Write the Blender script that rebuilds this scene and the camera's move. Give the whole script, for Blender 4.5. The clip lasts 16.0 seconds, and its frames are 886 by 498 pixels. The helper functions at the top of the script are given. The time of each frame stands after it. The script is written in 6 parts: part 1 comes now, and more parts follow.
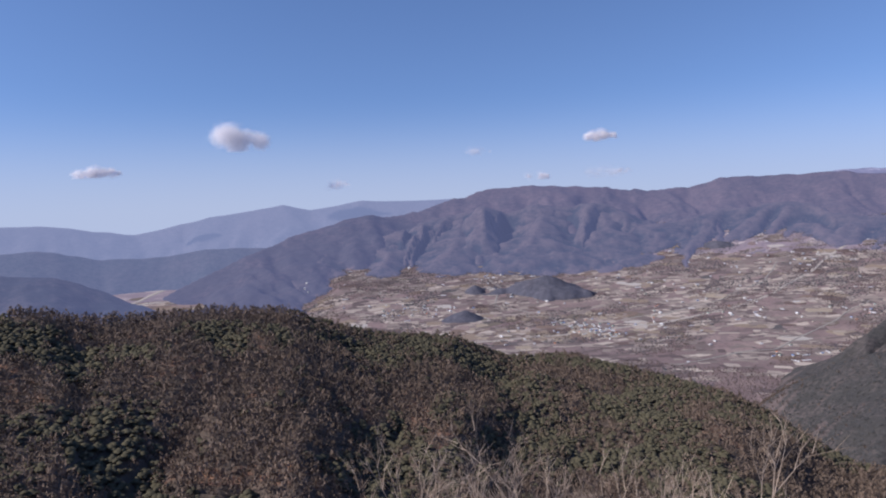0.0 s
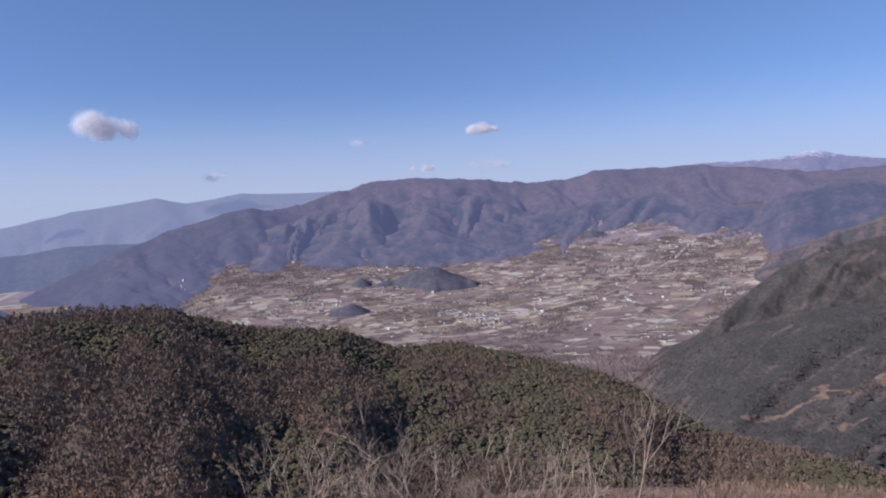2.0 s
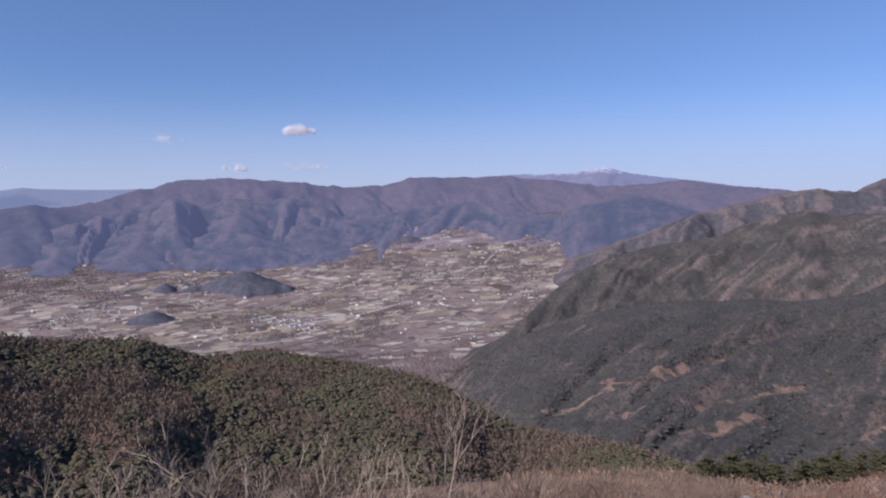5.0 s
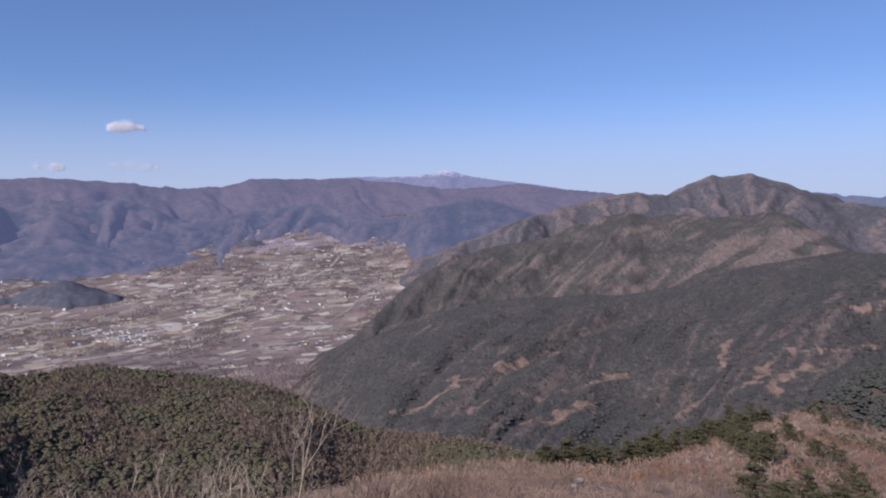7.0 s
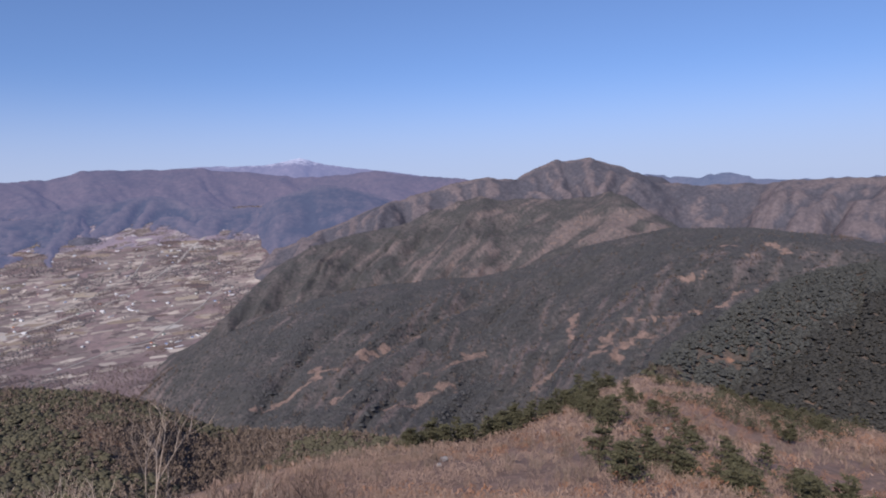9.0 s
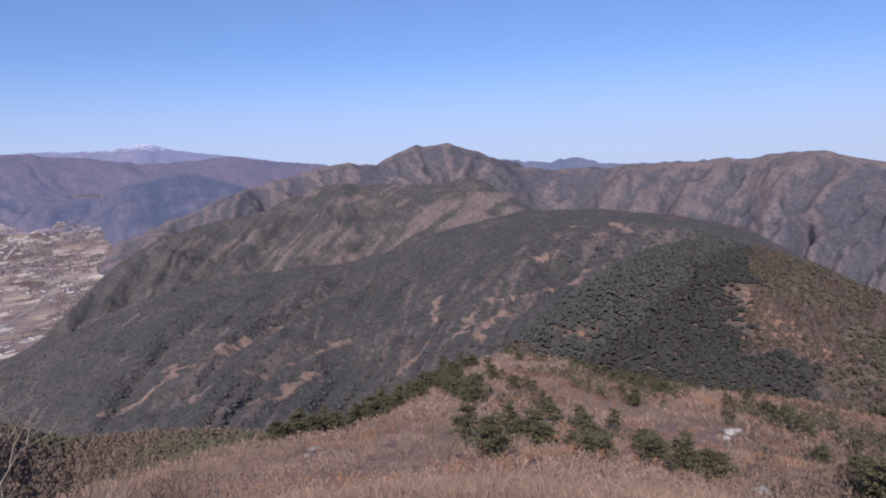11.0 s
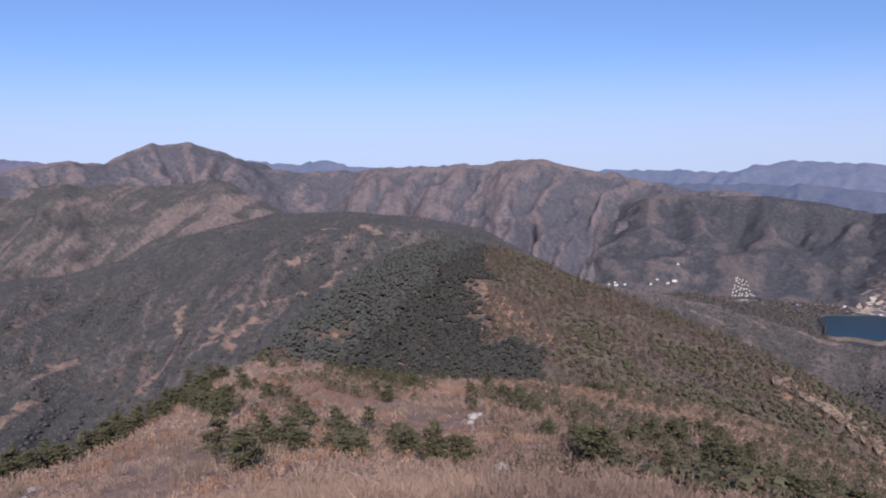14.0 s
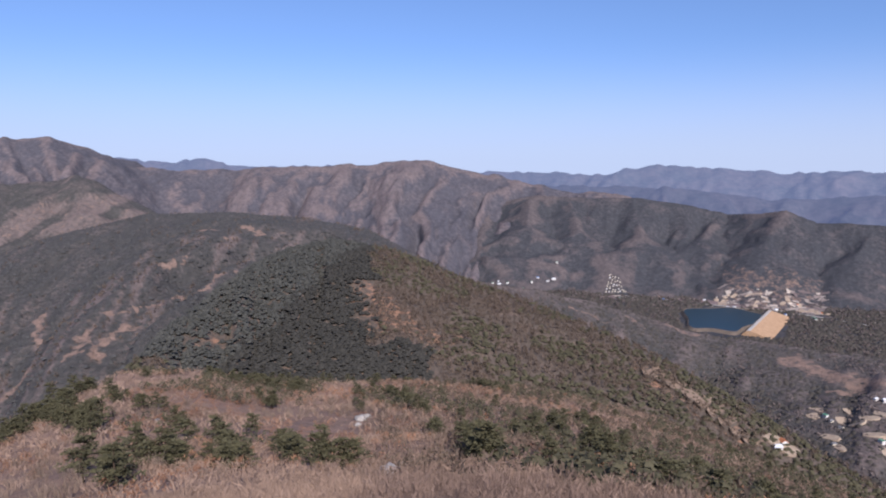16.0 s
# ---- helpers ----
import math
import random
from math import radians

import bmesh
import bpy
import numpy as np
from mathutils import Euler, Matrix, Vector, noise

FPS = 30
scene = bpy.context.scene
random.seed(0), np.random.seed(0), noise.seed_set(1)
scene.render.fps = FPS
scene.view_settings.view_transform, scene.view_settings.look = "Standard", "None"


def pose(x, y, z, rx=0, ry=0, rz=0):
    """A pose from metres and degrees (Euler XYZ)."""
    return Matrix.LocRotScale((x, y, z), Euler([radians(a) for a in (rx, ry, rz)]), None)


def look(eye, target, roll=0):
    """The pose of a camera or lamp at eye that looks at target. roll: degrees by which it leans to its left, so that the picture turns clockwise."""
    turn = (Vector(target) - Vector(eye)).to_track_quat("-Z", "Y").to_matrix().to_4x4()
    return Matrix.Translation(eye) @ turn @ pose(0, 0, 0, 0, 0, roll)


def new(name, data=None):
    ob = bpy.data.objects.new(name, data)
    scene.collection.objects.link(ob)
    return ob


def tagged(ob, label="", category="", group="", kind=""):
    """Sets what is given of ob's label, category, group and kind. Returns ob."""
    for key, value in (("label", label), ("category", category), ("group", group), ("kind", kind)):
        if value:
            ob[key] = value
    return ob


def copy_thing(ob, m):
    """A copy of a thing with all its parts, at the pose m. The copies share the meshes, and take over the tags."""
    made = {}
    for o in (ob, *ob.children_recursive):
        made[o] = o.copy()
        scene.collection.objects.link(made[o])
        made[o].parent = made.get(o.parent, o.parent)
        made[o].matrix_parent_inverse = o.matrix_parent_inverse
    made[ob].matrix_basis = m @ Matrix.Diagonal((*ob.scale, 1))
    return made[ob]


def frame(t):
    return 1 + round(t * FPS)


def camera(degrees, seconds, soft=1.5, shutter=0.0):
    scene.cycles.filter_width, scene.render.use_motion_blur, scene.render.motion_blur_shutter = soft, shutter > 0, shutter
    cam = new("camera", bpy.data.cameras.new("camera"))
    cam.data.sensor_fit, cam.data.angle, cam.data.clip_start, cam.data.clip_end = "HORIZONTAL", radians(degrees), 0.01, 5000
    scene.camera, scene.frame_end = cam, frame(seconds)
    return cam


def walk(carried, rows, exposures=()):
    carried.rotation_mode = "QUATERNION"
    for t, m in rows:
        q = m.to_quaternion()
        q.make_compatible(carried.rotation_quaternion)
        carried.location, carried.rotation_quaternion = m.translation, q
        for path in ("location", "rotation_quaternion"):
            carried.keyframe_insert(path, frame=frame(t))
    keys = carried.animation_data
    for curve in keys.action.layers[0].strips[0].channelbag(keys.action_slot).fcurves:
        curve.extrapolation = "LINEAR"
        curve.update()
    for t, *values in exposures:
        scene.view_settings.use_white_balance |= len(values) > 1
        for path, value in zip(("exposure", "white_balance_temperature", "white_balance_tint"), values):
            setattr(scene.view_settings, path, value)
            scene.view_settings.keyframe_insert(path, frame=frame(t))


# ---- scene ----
cam = camera(66.5, 16.0, soft=2.0)
# seconds, yaw, pitch, roll: the camera turns on the spot, on a summit
ROWS = [
    (0, -0.00, -3.37, 2.03),
    (0.5, -2.69, -3.67, 2.27),
    (1, -5.13, -4.05, 2.41),
    (1.5, -7.43, -4.27, 2.41),
    (2, -9.70, -4.38, 2.29),
    (2.5, -12.21, -4.47, 2.29),
    (3, -15.05, -4.54, 2.09),
    (3.5, -17.53, -4.51, 1.59),
    (6, -31.34, -4.27, 0.54),
    (6.5, -34.95, -4.26, 0.67),
    (7, -38.06, -4.26, 0.38),
    (7.5, -40.87, -4.22, 0.43),
    (8, -44.09, -4.21, 0.92),
    (8.5, -47.29, -4.81, 1.42),
    (9, -50.23, -5.53, 1.64),
    (11.3, -64.20, -7.18, 1.98),
    (11.5, -65.94, -7.21, 1.95),
    (12, -71.45, -7.36, 1.47),
    (12.5, -74.78, -7.43, 1.37),
    (13, -78.07, -7.46, 1.16),
    (13.5, -80.53, -7.42, 1.07),
    (14, -82.78, -7.38, 0.78),
    (14.5, -85.01, -7.39, 0.62),
    (15, -87.67, -7.46, 0.53),
    (15.5, -90.04, -7.44, 0.31),
    (16, -92.38, -7.40, 0.00),
]
walk(cam, [(t, pose(0, 0, 0, 90 + p, r, y)) for t, y, p, r in ROWS], [(0.0, 0.0, 6100, 18), (9.0, 0.0, 6100, 18), (11.5, 0.2, 6100, 18), (12.5, 0.26, 6100, 18), (16.0, 0.26, 6100, 18)])

# ---- sky and sun ----
SUN_AZ, SUN_EL = -106.0, 36.0
world = bpy.data.worlds.new("sky")
scene.world = world
world.use_nodes = True
wn, wl = world.node_tree.nodes, world.node_tree.links
sky = wn.new("ShaderNodeTexSky")
sky.sky_type, sky.sun_disc = "NISHITA", False
sky.sun_elevation, sky.sun_rotation = radians(SUN_EL), radians(SUN_AZ)
sky.altitude, sky.air_density, sky.dust_density, sky.ozone_density = 700, 1.0, 0.3, 4.0
# the horizon's colour goes on below the horizon
wtc = wn.new("ShaderNodeTexCoord")
wsep, wcomb, wmax = wn.new("ShaderNodeSeparateXYZ"), wn.new("ShaderNodeCombineXYZ"), wn.new("ShaderNodeMath")
wmax.operation, wmax.inputs[1].default_value = "MAXIMUM", 0.012
wl.new(wtc.outputs["Generated"], wsep.inputs[0])
wl.new(wsep.outputs[0], wcomb.inputs[0])
wl.new(wsep.outputs[1], wcomb.inputs[1])
wl.new(wsep.outputs[2], wmax.inputs[0])
wlift = wn.new("ShaderNodeMath")
wlift.operation, wlift.inputs[1].default_value, wlift.inputs[2].default_value = "MULTIPLY_ADD", 0.9, 0.10
wl.new(wmax.outputs[0], wlift.inputs[0])
wl.new(wlift.outputs[0], wcomb.inputs[2])
wl.new(wcomb.outputs[0], sky.inputs[0])
# pale haze low in the sky
whaze, wmix = wn.new("ShaderNodeMapRange"), wn.new("ShaderNodeMix")
whaze.interpolation_type = "SMOOTHERSTEP"
for socket, value in (("From Min", 0.185), ("From Max", -0.03), ("To Min", 0.0), ("To Max", 0.85)):
    whaze.inputs[socket].default_value = value
wl.new(wsep.outputs[2], whaze.inputs["Value"])
wmix.data_type = "RGBA"
wmix.inputs["B"].default_value = (4.2, 4.58, 5.15, 1)
wl.new(whaze.outputs["Result"], wmix.inputs["Factor"])
wl.new(sky.outputs[0], wmix.inputs["A"])
wtint = wn.new("ShaderNodeMix")
wtint.data_type, wtint.blend_type = "RGBA", "MULTIPLY"
wtint.inputs["Factor"].default_value, wtint.inputs["B"].default_value = 1.0, (0.94, 0.97, 1.06, 1)
wl.new(wmix.outputs["Result"], wtint.inputs["A"])
wl.new(wtint.outputs["Result"], wn["Background"].inputs[0])
wn["Background"].inputs[1].default_value = 0.12
sun = new("sun", bpy.data.lights.new("sun", "SUN"))
sun.data.energy, sun.data.angle, sun.data.color = 5.0, radians(0.5), (1.0, 0.92, 0.80)
sa, se = radians(SUN_AZ), radians(SUN_EL)
sun.matrix_world = look((0, 0, 500), (-800 * math.sin(sa) * math.cos(se), -800 * math.cos(sa) * math.cos(se), 500 - 800 * math.sin(se)))
scene.view_settings.exposure = 0.0


# ---- noise on arrays ----
def lattice(i, j, seed):
    h = (i.astype(np.int64) * 374761393 + j.astype(np.int64) * 668265263 + seed * 1274126177) & 0xFFFFFFFF
    h = ((h ^ (h >> 13)) * 1103515245) & 0xFFFFFFFF
    return ((h ^ (h >> 16)) & 0xFFFF) / 32767.5 - 1


def vnoise(x, y, seed=0):
    x, y = np.broadcast_arrays(np.asarray(x, float), np.asarray(y, float))
    i, j = np.floor(x), np.floor(y)
    u, v = x - i, y - j
    u, v = u * u * u * (u * (6 * u - 15) + 10), v * v * v * (v * (6 * v - 15) + 10)
    a, b = lattice(i, j, seed), lattice(i + 1, j, seed)
    c, d = lattice(i, j + 1, seed), lattice(i + 1, j + 1, seed)
    return (a + (b - a) * u) * (1 - v) + (c + (d - c) * u) * v


def fbm(x, y, octaves=4, seed=0):
    total, amp = 0, 1
    for o in range(octaves):
        total = total + amp * vnoise(x * 2 ** o + 17.3 * o, y * 2 ** o - 9.1 * o, seed + o)
        amp *= 0.5
    return total / (2 - 2 * amp)


def step(a, b, x):
    k = np.clip((np.asarray(x, float) - a) / (b - a), 0, 1)
    return k * k * (3 - 2 * k)


def polar(az, r):
    """Ground place of a bearing (degrees clockwise from +y) and a distance."""
    return r * np.sin(np.radians(az)), r * np.cos(np.radians(az))


def bearing(x, y):
    return np.degrees(np.arctan2(x, y)), np.hypot(x, y)


# ---- the lie of the land ----
def crest_line(rows):
    """Rows of bearing, distance and height angle as points of a crest."""
    rows = np.array(rows, float)
    x, y = polar(rows[:, 0], rows[:, 1])
    return np.stack([x, y, rows[:, 1] * np.tan(np.radians(rows[:, 2]))], 1)


def cut(x, y, along, away, deep, wave, seed, slant=0.12):
    """Spurs and gullies down the sides of a ridge."""
    warp = 0.5 * fbm(x / (1.9 * wave), y / (1.9 * wave), 4, seed + 40)
    along = along + slant * away
    spur = 2.2 * np.abs(vnoise(along / wave + warp, away / (6 * wave), seed))
    fine = 2.2 * np.abs(fbm(along / wave * 2.3 + warp * 2, away / (2.2 * wave), 3, seed + 3))
    return np.minimum(away / (1.2 * wave), 1) * deep * (0.75 * spur + 0.4 * fine - 0.85)


def flank(rows, far, gully=0.0, wave=100.0, seed=1, rough=0.0, ends=0.5, slant=0.12):
    """A long ridge seen across its length: rows of bearing, distance, height angle and slope of the near side."""
    t = np.array(rows, float)
    up = t[:, 1] * np.tan(np.radians(t[:, 2]))

    def height(x, y):
        az, r = bearing(x, y)
        rc, zc, k = np.interp(az, t[:, 0], t[:, 1]), np.interp(az, t[:, 0], up), np.interp(az, t[:, 0], t[:, 3])
        past = np.maximum(np.maximum(t[0, 0] - az, az - t[-1, 0]), 0) * np.radians(1) * r
        h = zc - k * np.maximum(rc - r, 0) - far * np.maximum(r - rc, 0) - ends * past
        away = np.abs(r - rc)
        h = h + cut(x, y, np.radians(az) * rc, away, gully, wave, seed, slant)
        h = h + 0.16 * gully * (0.5 - np.abs(fbm(x / (0.4 * wave), y / (0.4 * wave), 3, seed + 21)))
        h = h + 0.3 * rough * vnoise(np.radians(az) * rc / 65, 0 * r, seed + 12)
        return h + rough * fbm(x / (0.5 * wave), y / (0.5 * wave), 4, seed + 9) * (0.3 + 0.7 * np.minimum(away / wave, 1))
    return height


def ridge(rows, near, far, gully=0.0, wave=150.0, seed=1, rough=0.0, top=0.0, ends=0.5):
    """A height function of a ridge: a crest that falls off at slopes near and far (towards and away from the summit), cut by gullies down its sides."""
    pts = crest_line(rows)
    seg = np.diff(pts, axis=0)
    run = np.concatenate([[0], np.cumsum(np.hypot(seg[:, 0], seg[:, 1]))])

    def height(x, y):
        best = np.full(x.shape, -1e9)
        nearest, along, weight = np.full(x.shape, 1e9), np.zeros(x.shape), np.zeros(x.shape)
        r = np.hypot(x, y)
        for a, s, l0 in zip(pts[:-1], seg, run):
            l2 = s[0] ** 2 + s[1] ** 2
            free = ((x - a[0]) * s[0] + (y - a[1]) * s[1]) / l2
            u = np.clip(free, 0, 1)
            px, py = a[0] + u * s[0], a[1] + u * s[1]
            d = np.hypot(x - px, y - py)
            side = step(-0.25, 0.25, (np.hypot(px, py) - r) / (d + 1))
            fall = far + (near - far) * side
            over = np.where(l0 == 0, -free, 0) + np.where(l0 == run[-2], free - 1, 0)
            h = a[2] + u * s[2] - d * fall - np.maximum(over, 0) * math.sqrt(l2) * max(ends - near, 0)
            best = np.maximum(best, h)
            # the place along the crest, blended where two stretches are alike near
            less = np.minimum(nearest, d)
            old, add = np.exp(np.maximum((less - nearest) / 35, -60)), np.exp(np.maximum((less - d) / 35, -60))
            along = (along * weight * old + (l0 + u * math.sqrt(l2)) * add) / (weight * old + add)
            weight, nearest = weight * old + add, less
        if gully:
            best = best + cut(x, y, along, nearest, gully, wave, seed)
            best = best + 0.22 * gully * (0.5 - np.abs(fbm(x / (0.45 * wave), y / (0.45 * wave), 4, seed + 21))) * np.minimum(nearest / 60, 1)
        if rough:
            best = best + rough * fbm(x / (0.5 * wave), y / (0.5 * wave), 4, seed + 9) * (0.4 + 0.6 * np.minimum(nearest / wave, 1))
        return best + top * vnoise(along / 45.0, along * 0, seed + 5)
    return height


def floor_height(x, y):
    az, r = bearing(x, y)
    rise = (70 + 145 * step(-15, -8, az) + 20 * step(10, 32, az)) * step(1750, 3900, r)
    left = -400 + rise * (1 - step(45, 75, az)) + 25 * step(75, 100, az)
    left = left + 70 * step(2800, 3900, r) * step(6, 16, az) * (1 - step(45, 75, az))
    left = left + 20 * step(-10, -24, az) * step(2600, 4300, r)
    return left + 5 * fbm(x / 260, y / 260, 3, 71) * step(1300, 1700, r) * step(-19, -12, az) * (1 - step(98, 106, az) * step(2200, 1900, r))


RIDGE_A = flank([(-60, 430, -5.4, 0.2), (-40, 450, -6.1, 0.2), (-31, 470, -6.4, 0.2), (-29, 480, -7.1, 0.19), (-24.5, 490, -7.4, 0.17), (-19.5, 505, -7.3, 0.14), (-13.3, 530, -7.7, 0.1),
                 (-8.2, 560, -9.3, 0.07), (-4.4, 580, -10.1, 0.05), (0, 600, -10.6, 0.03), (5.2, 630, -12.3, 0.01), (9.9, 650, -12.1, 0.02), (12.7, 645, -12.6, 0.01),
                 (19, 615, -14.0, -0.03), (23.2, 590, -15.1, -0.05), (25.9, 575, -16.2, -0.05), (28.7, 560, -17.7, -0.02), (31, 545, -18.9, 0.0), (34.5, 520, -19.6, 0.0), (38.5, 490, -19.9, 0.02), (43, 450, -20.6, 0.05), (48, 400, -21.6, 0.05), (54, 350, -23.0, 0.05)], 0.6, 5, 75, 3, 4.5, 0.5, 0.5)
RIDGE_C = flank([(62, 330, -19.3, 0.1), (66, 380, -16.2, 0.1), (72, 560, -11.3, 0.1), (78, 760, -7.5, 0.1), (83, 860, -6.3, 0.1), (88.6, 790, -7.4, 0.1), (94, 730, -9.6, 0.1), (102, 670, -12.3, 0.1),
                 (108.5, 630, -14.7, 0.08), (114, 600, -17.0, 0.05), (122, 560, -20.6, 0.05)], 0.55, 8, 90, 5, 4)
# the summit: bearing, height angle and distance of the edge at which its slope drops away
EDGE = np.array([(-180, -26, 200), (-60, -25, 170), (0, -24.8, 150), (14, -24.0, 150), (25, -22.6, 150), (34, -21.5, 155), (40, -21.0, 165), (46, -20.7, 175), (53, -20.3, 190), (58, -18.8, 220), (63, -16.6, 260),
                 (66, -15.7, 290), (72, -16.1, 300), (75, -17.2, 300), (80, -17.8, 300), (90, -17.8, 310), (100, -18.4, 320), (110, -19.8, 320), (120, -22.2, 300), (130, -24.5, 260), (180, -26, 200)])


def summit(x, y):
    az, r = bearing(x, y)
    low, edge = np.interp(az, EDGE[:, 0], EDGE[:, 1]), np.interp(az, EDGE[:, 0], EDGE[:, 2])
    k = np.log(np.maximum(r, 30) / 30) / np.log(edge / 30)
    z = r * np.tan(np.radians(-27.5 + (27.5 + low) * np.minimum(k, 1)))
    z = np.where(r < 30, -1.75 + np.maximum(r - 2, 0) / 28 * (1.75 - 30 * math.tan(radians(27.5))), z) - 0.3 * np.maximum(r - edge, 0)
    return z + 2.6 * fbm(x / 45, y / 45, 4, 33) * step(20, 90, r)


def near_height(x, y):
    a, b, c = RIDGE_A(x, y), summit(x, y), RIDGE_C(x, y)
    top = np.maximum(np.maximum(a, b), c)
    return np.maximum(top + 6 * np.log(np.exp((a - top) / 6) + np.exp((b - top) / 6) + np.exp((c - top) / 6)) - 3 * step(20, 90, np.hypot(x, y)), -500)


MOUNTAIN_D = flank([(20, 1280, -18.5, 0.1), (24, 1300, -16.6, 0.1), (27.4, 1320, -14.0, 0.1), (30, 1320, -12.6, 0.1), (33, 1320, -11.4, 0.1), (38, 1350, -9.8, 0.1), (43, 1380, -8.6, 0.11), (48, 1400, -8.3, 0.12), (53, 1420, -8.0, 0.13), (58, 1440, -7.0, 0.14),
                    (62, 1450, -5.6, 0.14), (65, 1450, -4.9, 0.14), (68.5, 1450, -4.1, 0.14), (72, 1450, -4.0, 0.14), (76, 1450, -4.2, 0.14), (83, 1400, -5.2, 0.14), (86, 1330, -5.9, 0.14)], 0.18, 19, 150, 11, 7, 0.5, 0.85)
MOUNTAIN_E2 = flank([(24, 1500, -16.5, 0.3), (27.6, 1550, -14.4, 0.4), (30, 1600, -12.0, 0.42), (32, 1650, -10.0, 0.42), (33.9, 1750, -8.2, 0.42), (36.3, 1850, -6.2, 0.42), (38.5, 1900, -5.2, 0.42), (41.3, 1960, -4.3, 0.42), (44, 2000, -3.8, 0.42), (46.5, 2020, -3.4, 0.42), (49, 2060, -2.4, 0.42), (51.5, 2080, -1.5, 0.42), (53.4, 2100, -1.15, 0.42),
                     (55.4, 2100, -1.5, 0.42), (57.5, 2090, -1.4, 0.42), (60, 2080, -1.7, 0.42), (62.7, 2080, -1.4, 0.42), (64, 2060, -1.0, 0.42), (65.2, 2040, -1.5, 0.42), (66.4, 2000, -2.3, 0.42), (68.5, 1960, -3.6, 0.42), (71, 1900, -5.0, 0.42)], 0.5, 25, 110, 15, 12, 0.5, 0.9)
MOUNTAIN_E = ridge([(36, 2650, -5), (41.2, 2650, -3.1), (43.6, 2650, -2.2), (46.2, 2650, -1.3), (49.2, 2700, -0.5), (51.9, 2750, 0.1), (54, 2750, 0.4), (56.4, 2800, 0.2), (58, 2850, 1.0),
                    (59.7, 2900, 1.6), (61.2, 2900, 1.62), (62.5, 2900, 1.85), (63.6, 2900, 1.5), (65.2, 2900, 0.9), (67.9, 2850, -0.35), (71.5, 2800, -0.6), (75.5, 2800, -0.6), (79, 2750, -0.35), (82.6, 2700, -0.4), (86.3, 2700, -0.2),
                    (89, 2700, 0.15), (91.2, 2700, 0.0), (93.8, 2700, -0.6), (97.2, 2700, -1.2), (99.2, 2650, -1.85), (103, 2650, -2.4), (108, 2600, -2.9)],
                   0.52, 0.5, 42, 140, 21, 14, 6, 1.1)
RIDGE_F = ridge([(97, 2550, -3.4), (100.3, 2500, -2.8), (103, 2470, -3.0), (108, 2450, -2.95), (111.5, 2450, -3.3), (115.3, 2480, -4.1), (117.3, 2400, -4.0), (119.3, 2350, -3.65), (121.2, 2350, -4.5),
                    (125.7, 2350, -4.55), (140, 2350, -4.5)], 0.7, 0.5, 24, 130, 28, 12)
SPURS_F = [ridge(rows, 0.5, 0.5, 20, 90, 120 + k, 9, 4) for k, rows in enumerate((
    [(96.2, 2540, -3.6), (95.8, 2330, -5.6), (95.4, 2150, -8.0), (95.2, 2060, -9.6)],
    [(99.8, 2450, -3.1), (99.6, 2280, -5.2), (99.2, 2130, -7.7), (99.0, 2040, -9.7)],
    [(103.0, 2450, -3.2), (103.8, 2270, -5.6), (104.5, 2120, -8.3), (104.8, 2020, -10.2)],
    [(108.0, 2440, -3.1), (108.8, 2270, -5.6), (109.3, 2110, -8.6), (109.4, 2000, -10.7)],
    [(114.6, 2450, -4.3), (113.5, 2280, -5.9), (112.6, 2110, -8.6), (112.2, 2010, -10.6)],
    [(119.2, 2350, -3.8), (118.0, 2200, -6.2), (117.2, 2100, -8.6), (116.8, 2030, -10.2)],
    [(125.2, 2350, -4.6), (124.0, 2200, -6.8), (123.2, 2090, -9.2), (122.8, 2020, -10.6)]))]


def MOUNTAIN_F(x, y):
    """The mountain behind the lake, with an even foot under its stepped houses."""
    az, r = bearing(x, y)
    even = step(3.0, 0.6, np.abs(az - 106.9)) * step(2170, 2100, r) * step(1890, 1930, r)
    return np.max([RIDGE_F(x, y)] + [f(x, y) for f in SPURS_F], axis=0) * (1 - even) + even * (floor_height(x, y) + 0.5 * (r - 1940))


HILL_H = flank([(92, 1200, -9.6, 0.12), (99, 1300, -10.6, 0.12), (104, 1400, -11.4, 0.12), (108, 1450, -12.2, 0.12), (110.5, 1430, -12.9, 0.12), (112.5, 1400, -13.4, 0.12), (115, 1390, -13.6, 0.12),
                (118, 1380, -13.7, 0.12), (122, 1350, -13.9, 0.12), (136, 1350, -14.0, 0.12)], 0.4, 22, 150, 31, 8)
RANGE_J = flank([(-26, 3050, -7.6, 0.1), (-22, 3200, -5.8, 0.1), (-18.9, 3300, -4.4, 0.14), (-13.5, 3500, -2.15, 0.24), (-8.8, 3650, -0.7, 0.34), (-6.4, 3700, -0.3, 0.42), (-3.1, 3800, -0.3, 0.42), (-0.2, 3900, 0.45, 0.42),
                 (3.7, 4000, 1.5, 0.42), (5.3, 4000, 1.5, 0.42), (7.5, 4050, 1.77, 0.42), (12.6, 4100, 1.4, 0.4), (16.6, 4200, 0.9, 0.36), (20, 4300, 1.05, 0.34), (22.1, 4300, 1.65, 0.32), (25, 4300, 1.65, 0.36), (30, 4350, 1.75, 0.38),
                 (33, 4350, 1.45, 0.38), (35.5, 4350, 1.1, 0.36), (38.8, 4300, 0.85, 0.34), (41.5, 4250, 1.0, 0.36), (44.5, 4200, 1.2, 0.36), (48.3, 4100, 0.75, 0.4), (52, 4000, 0.4, 0.4), (58, 3900, -1, 0.4)], 0.4, 52, 300, 41, 24, 0.4, -0.4)
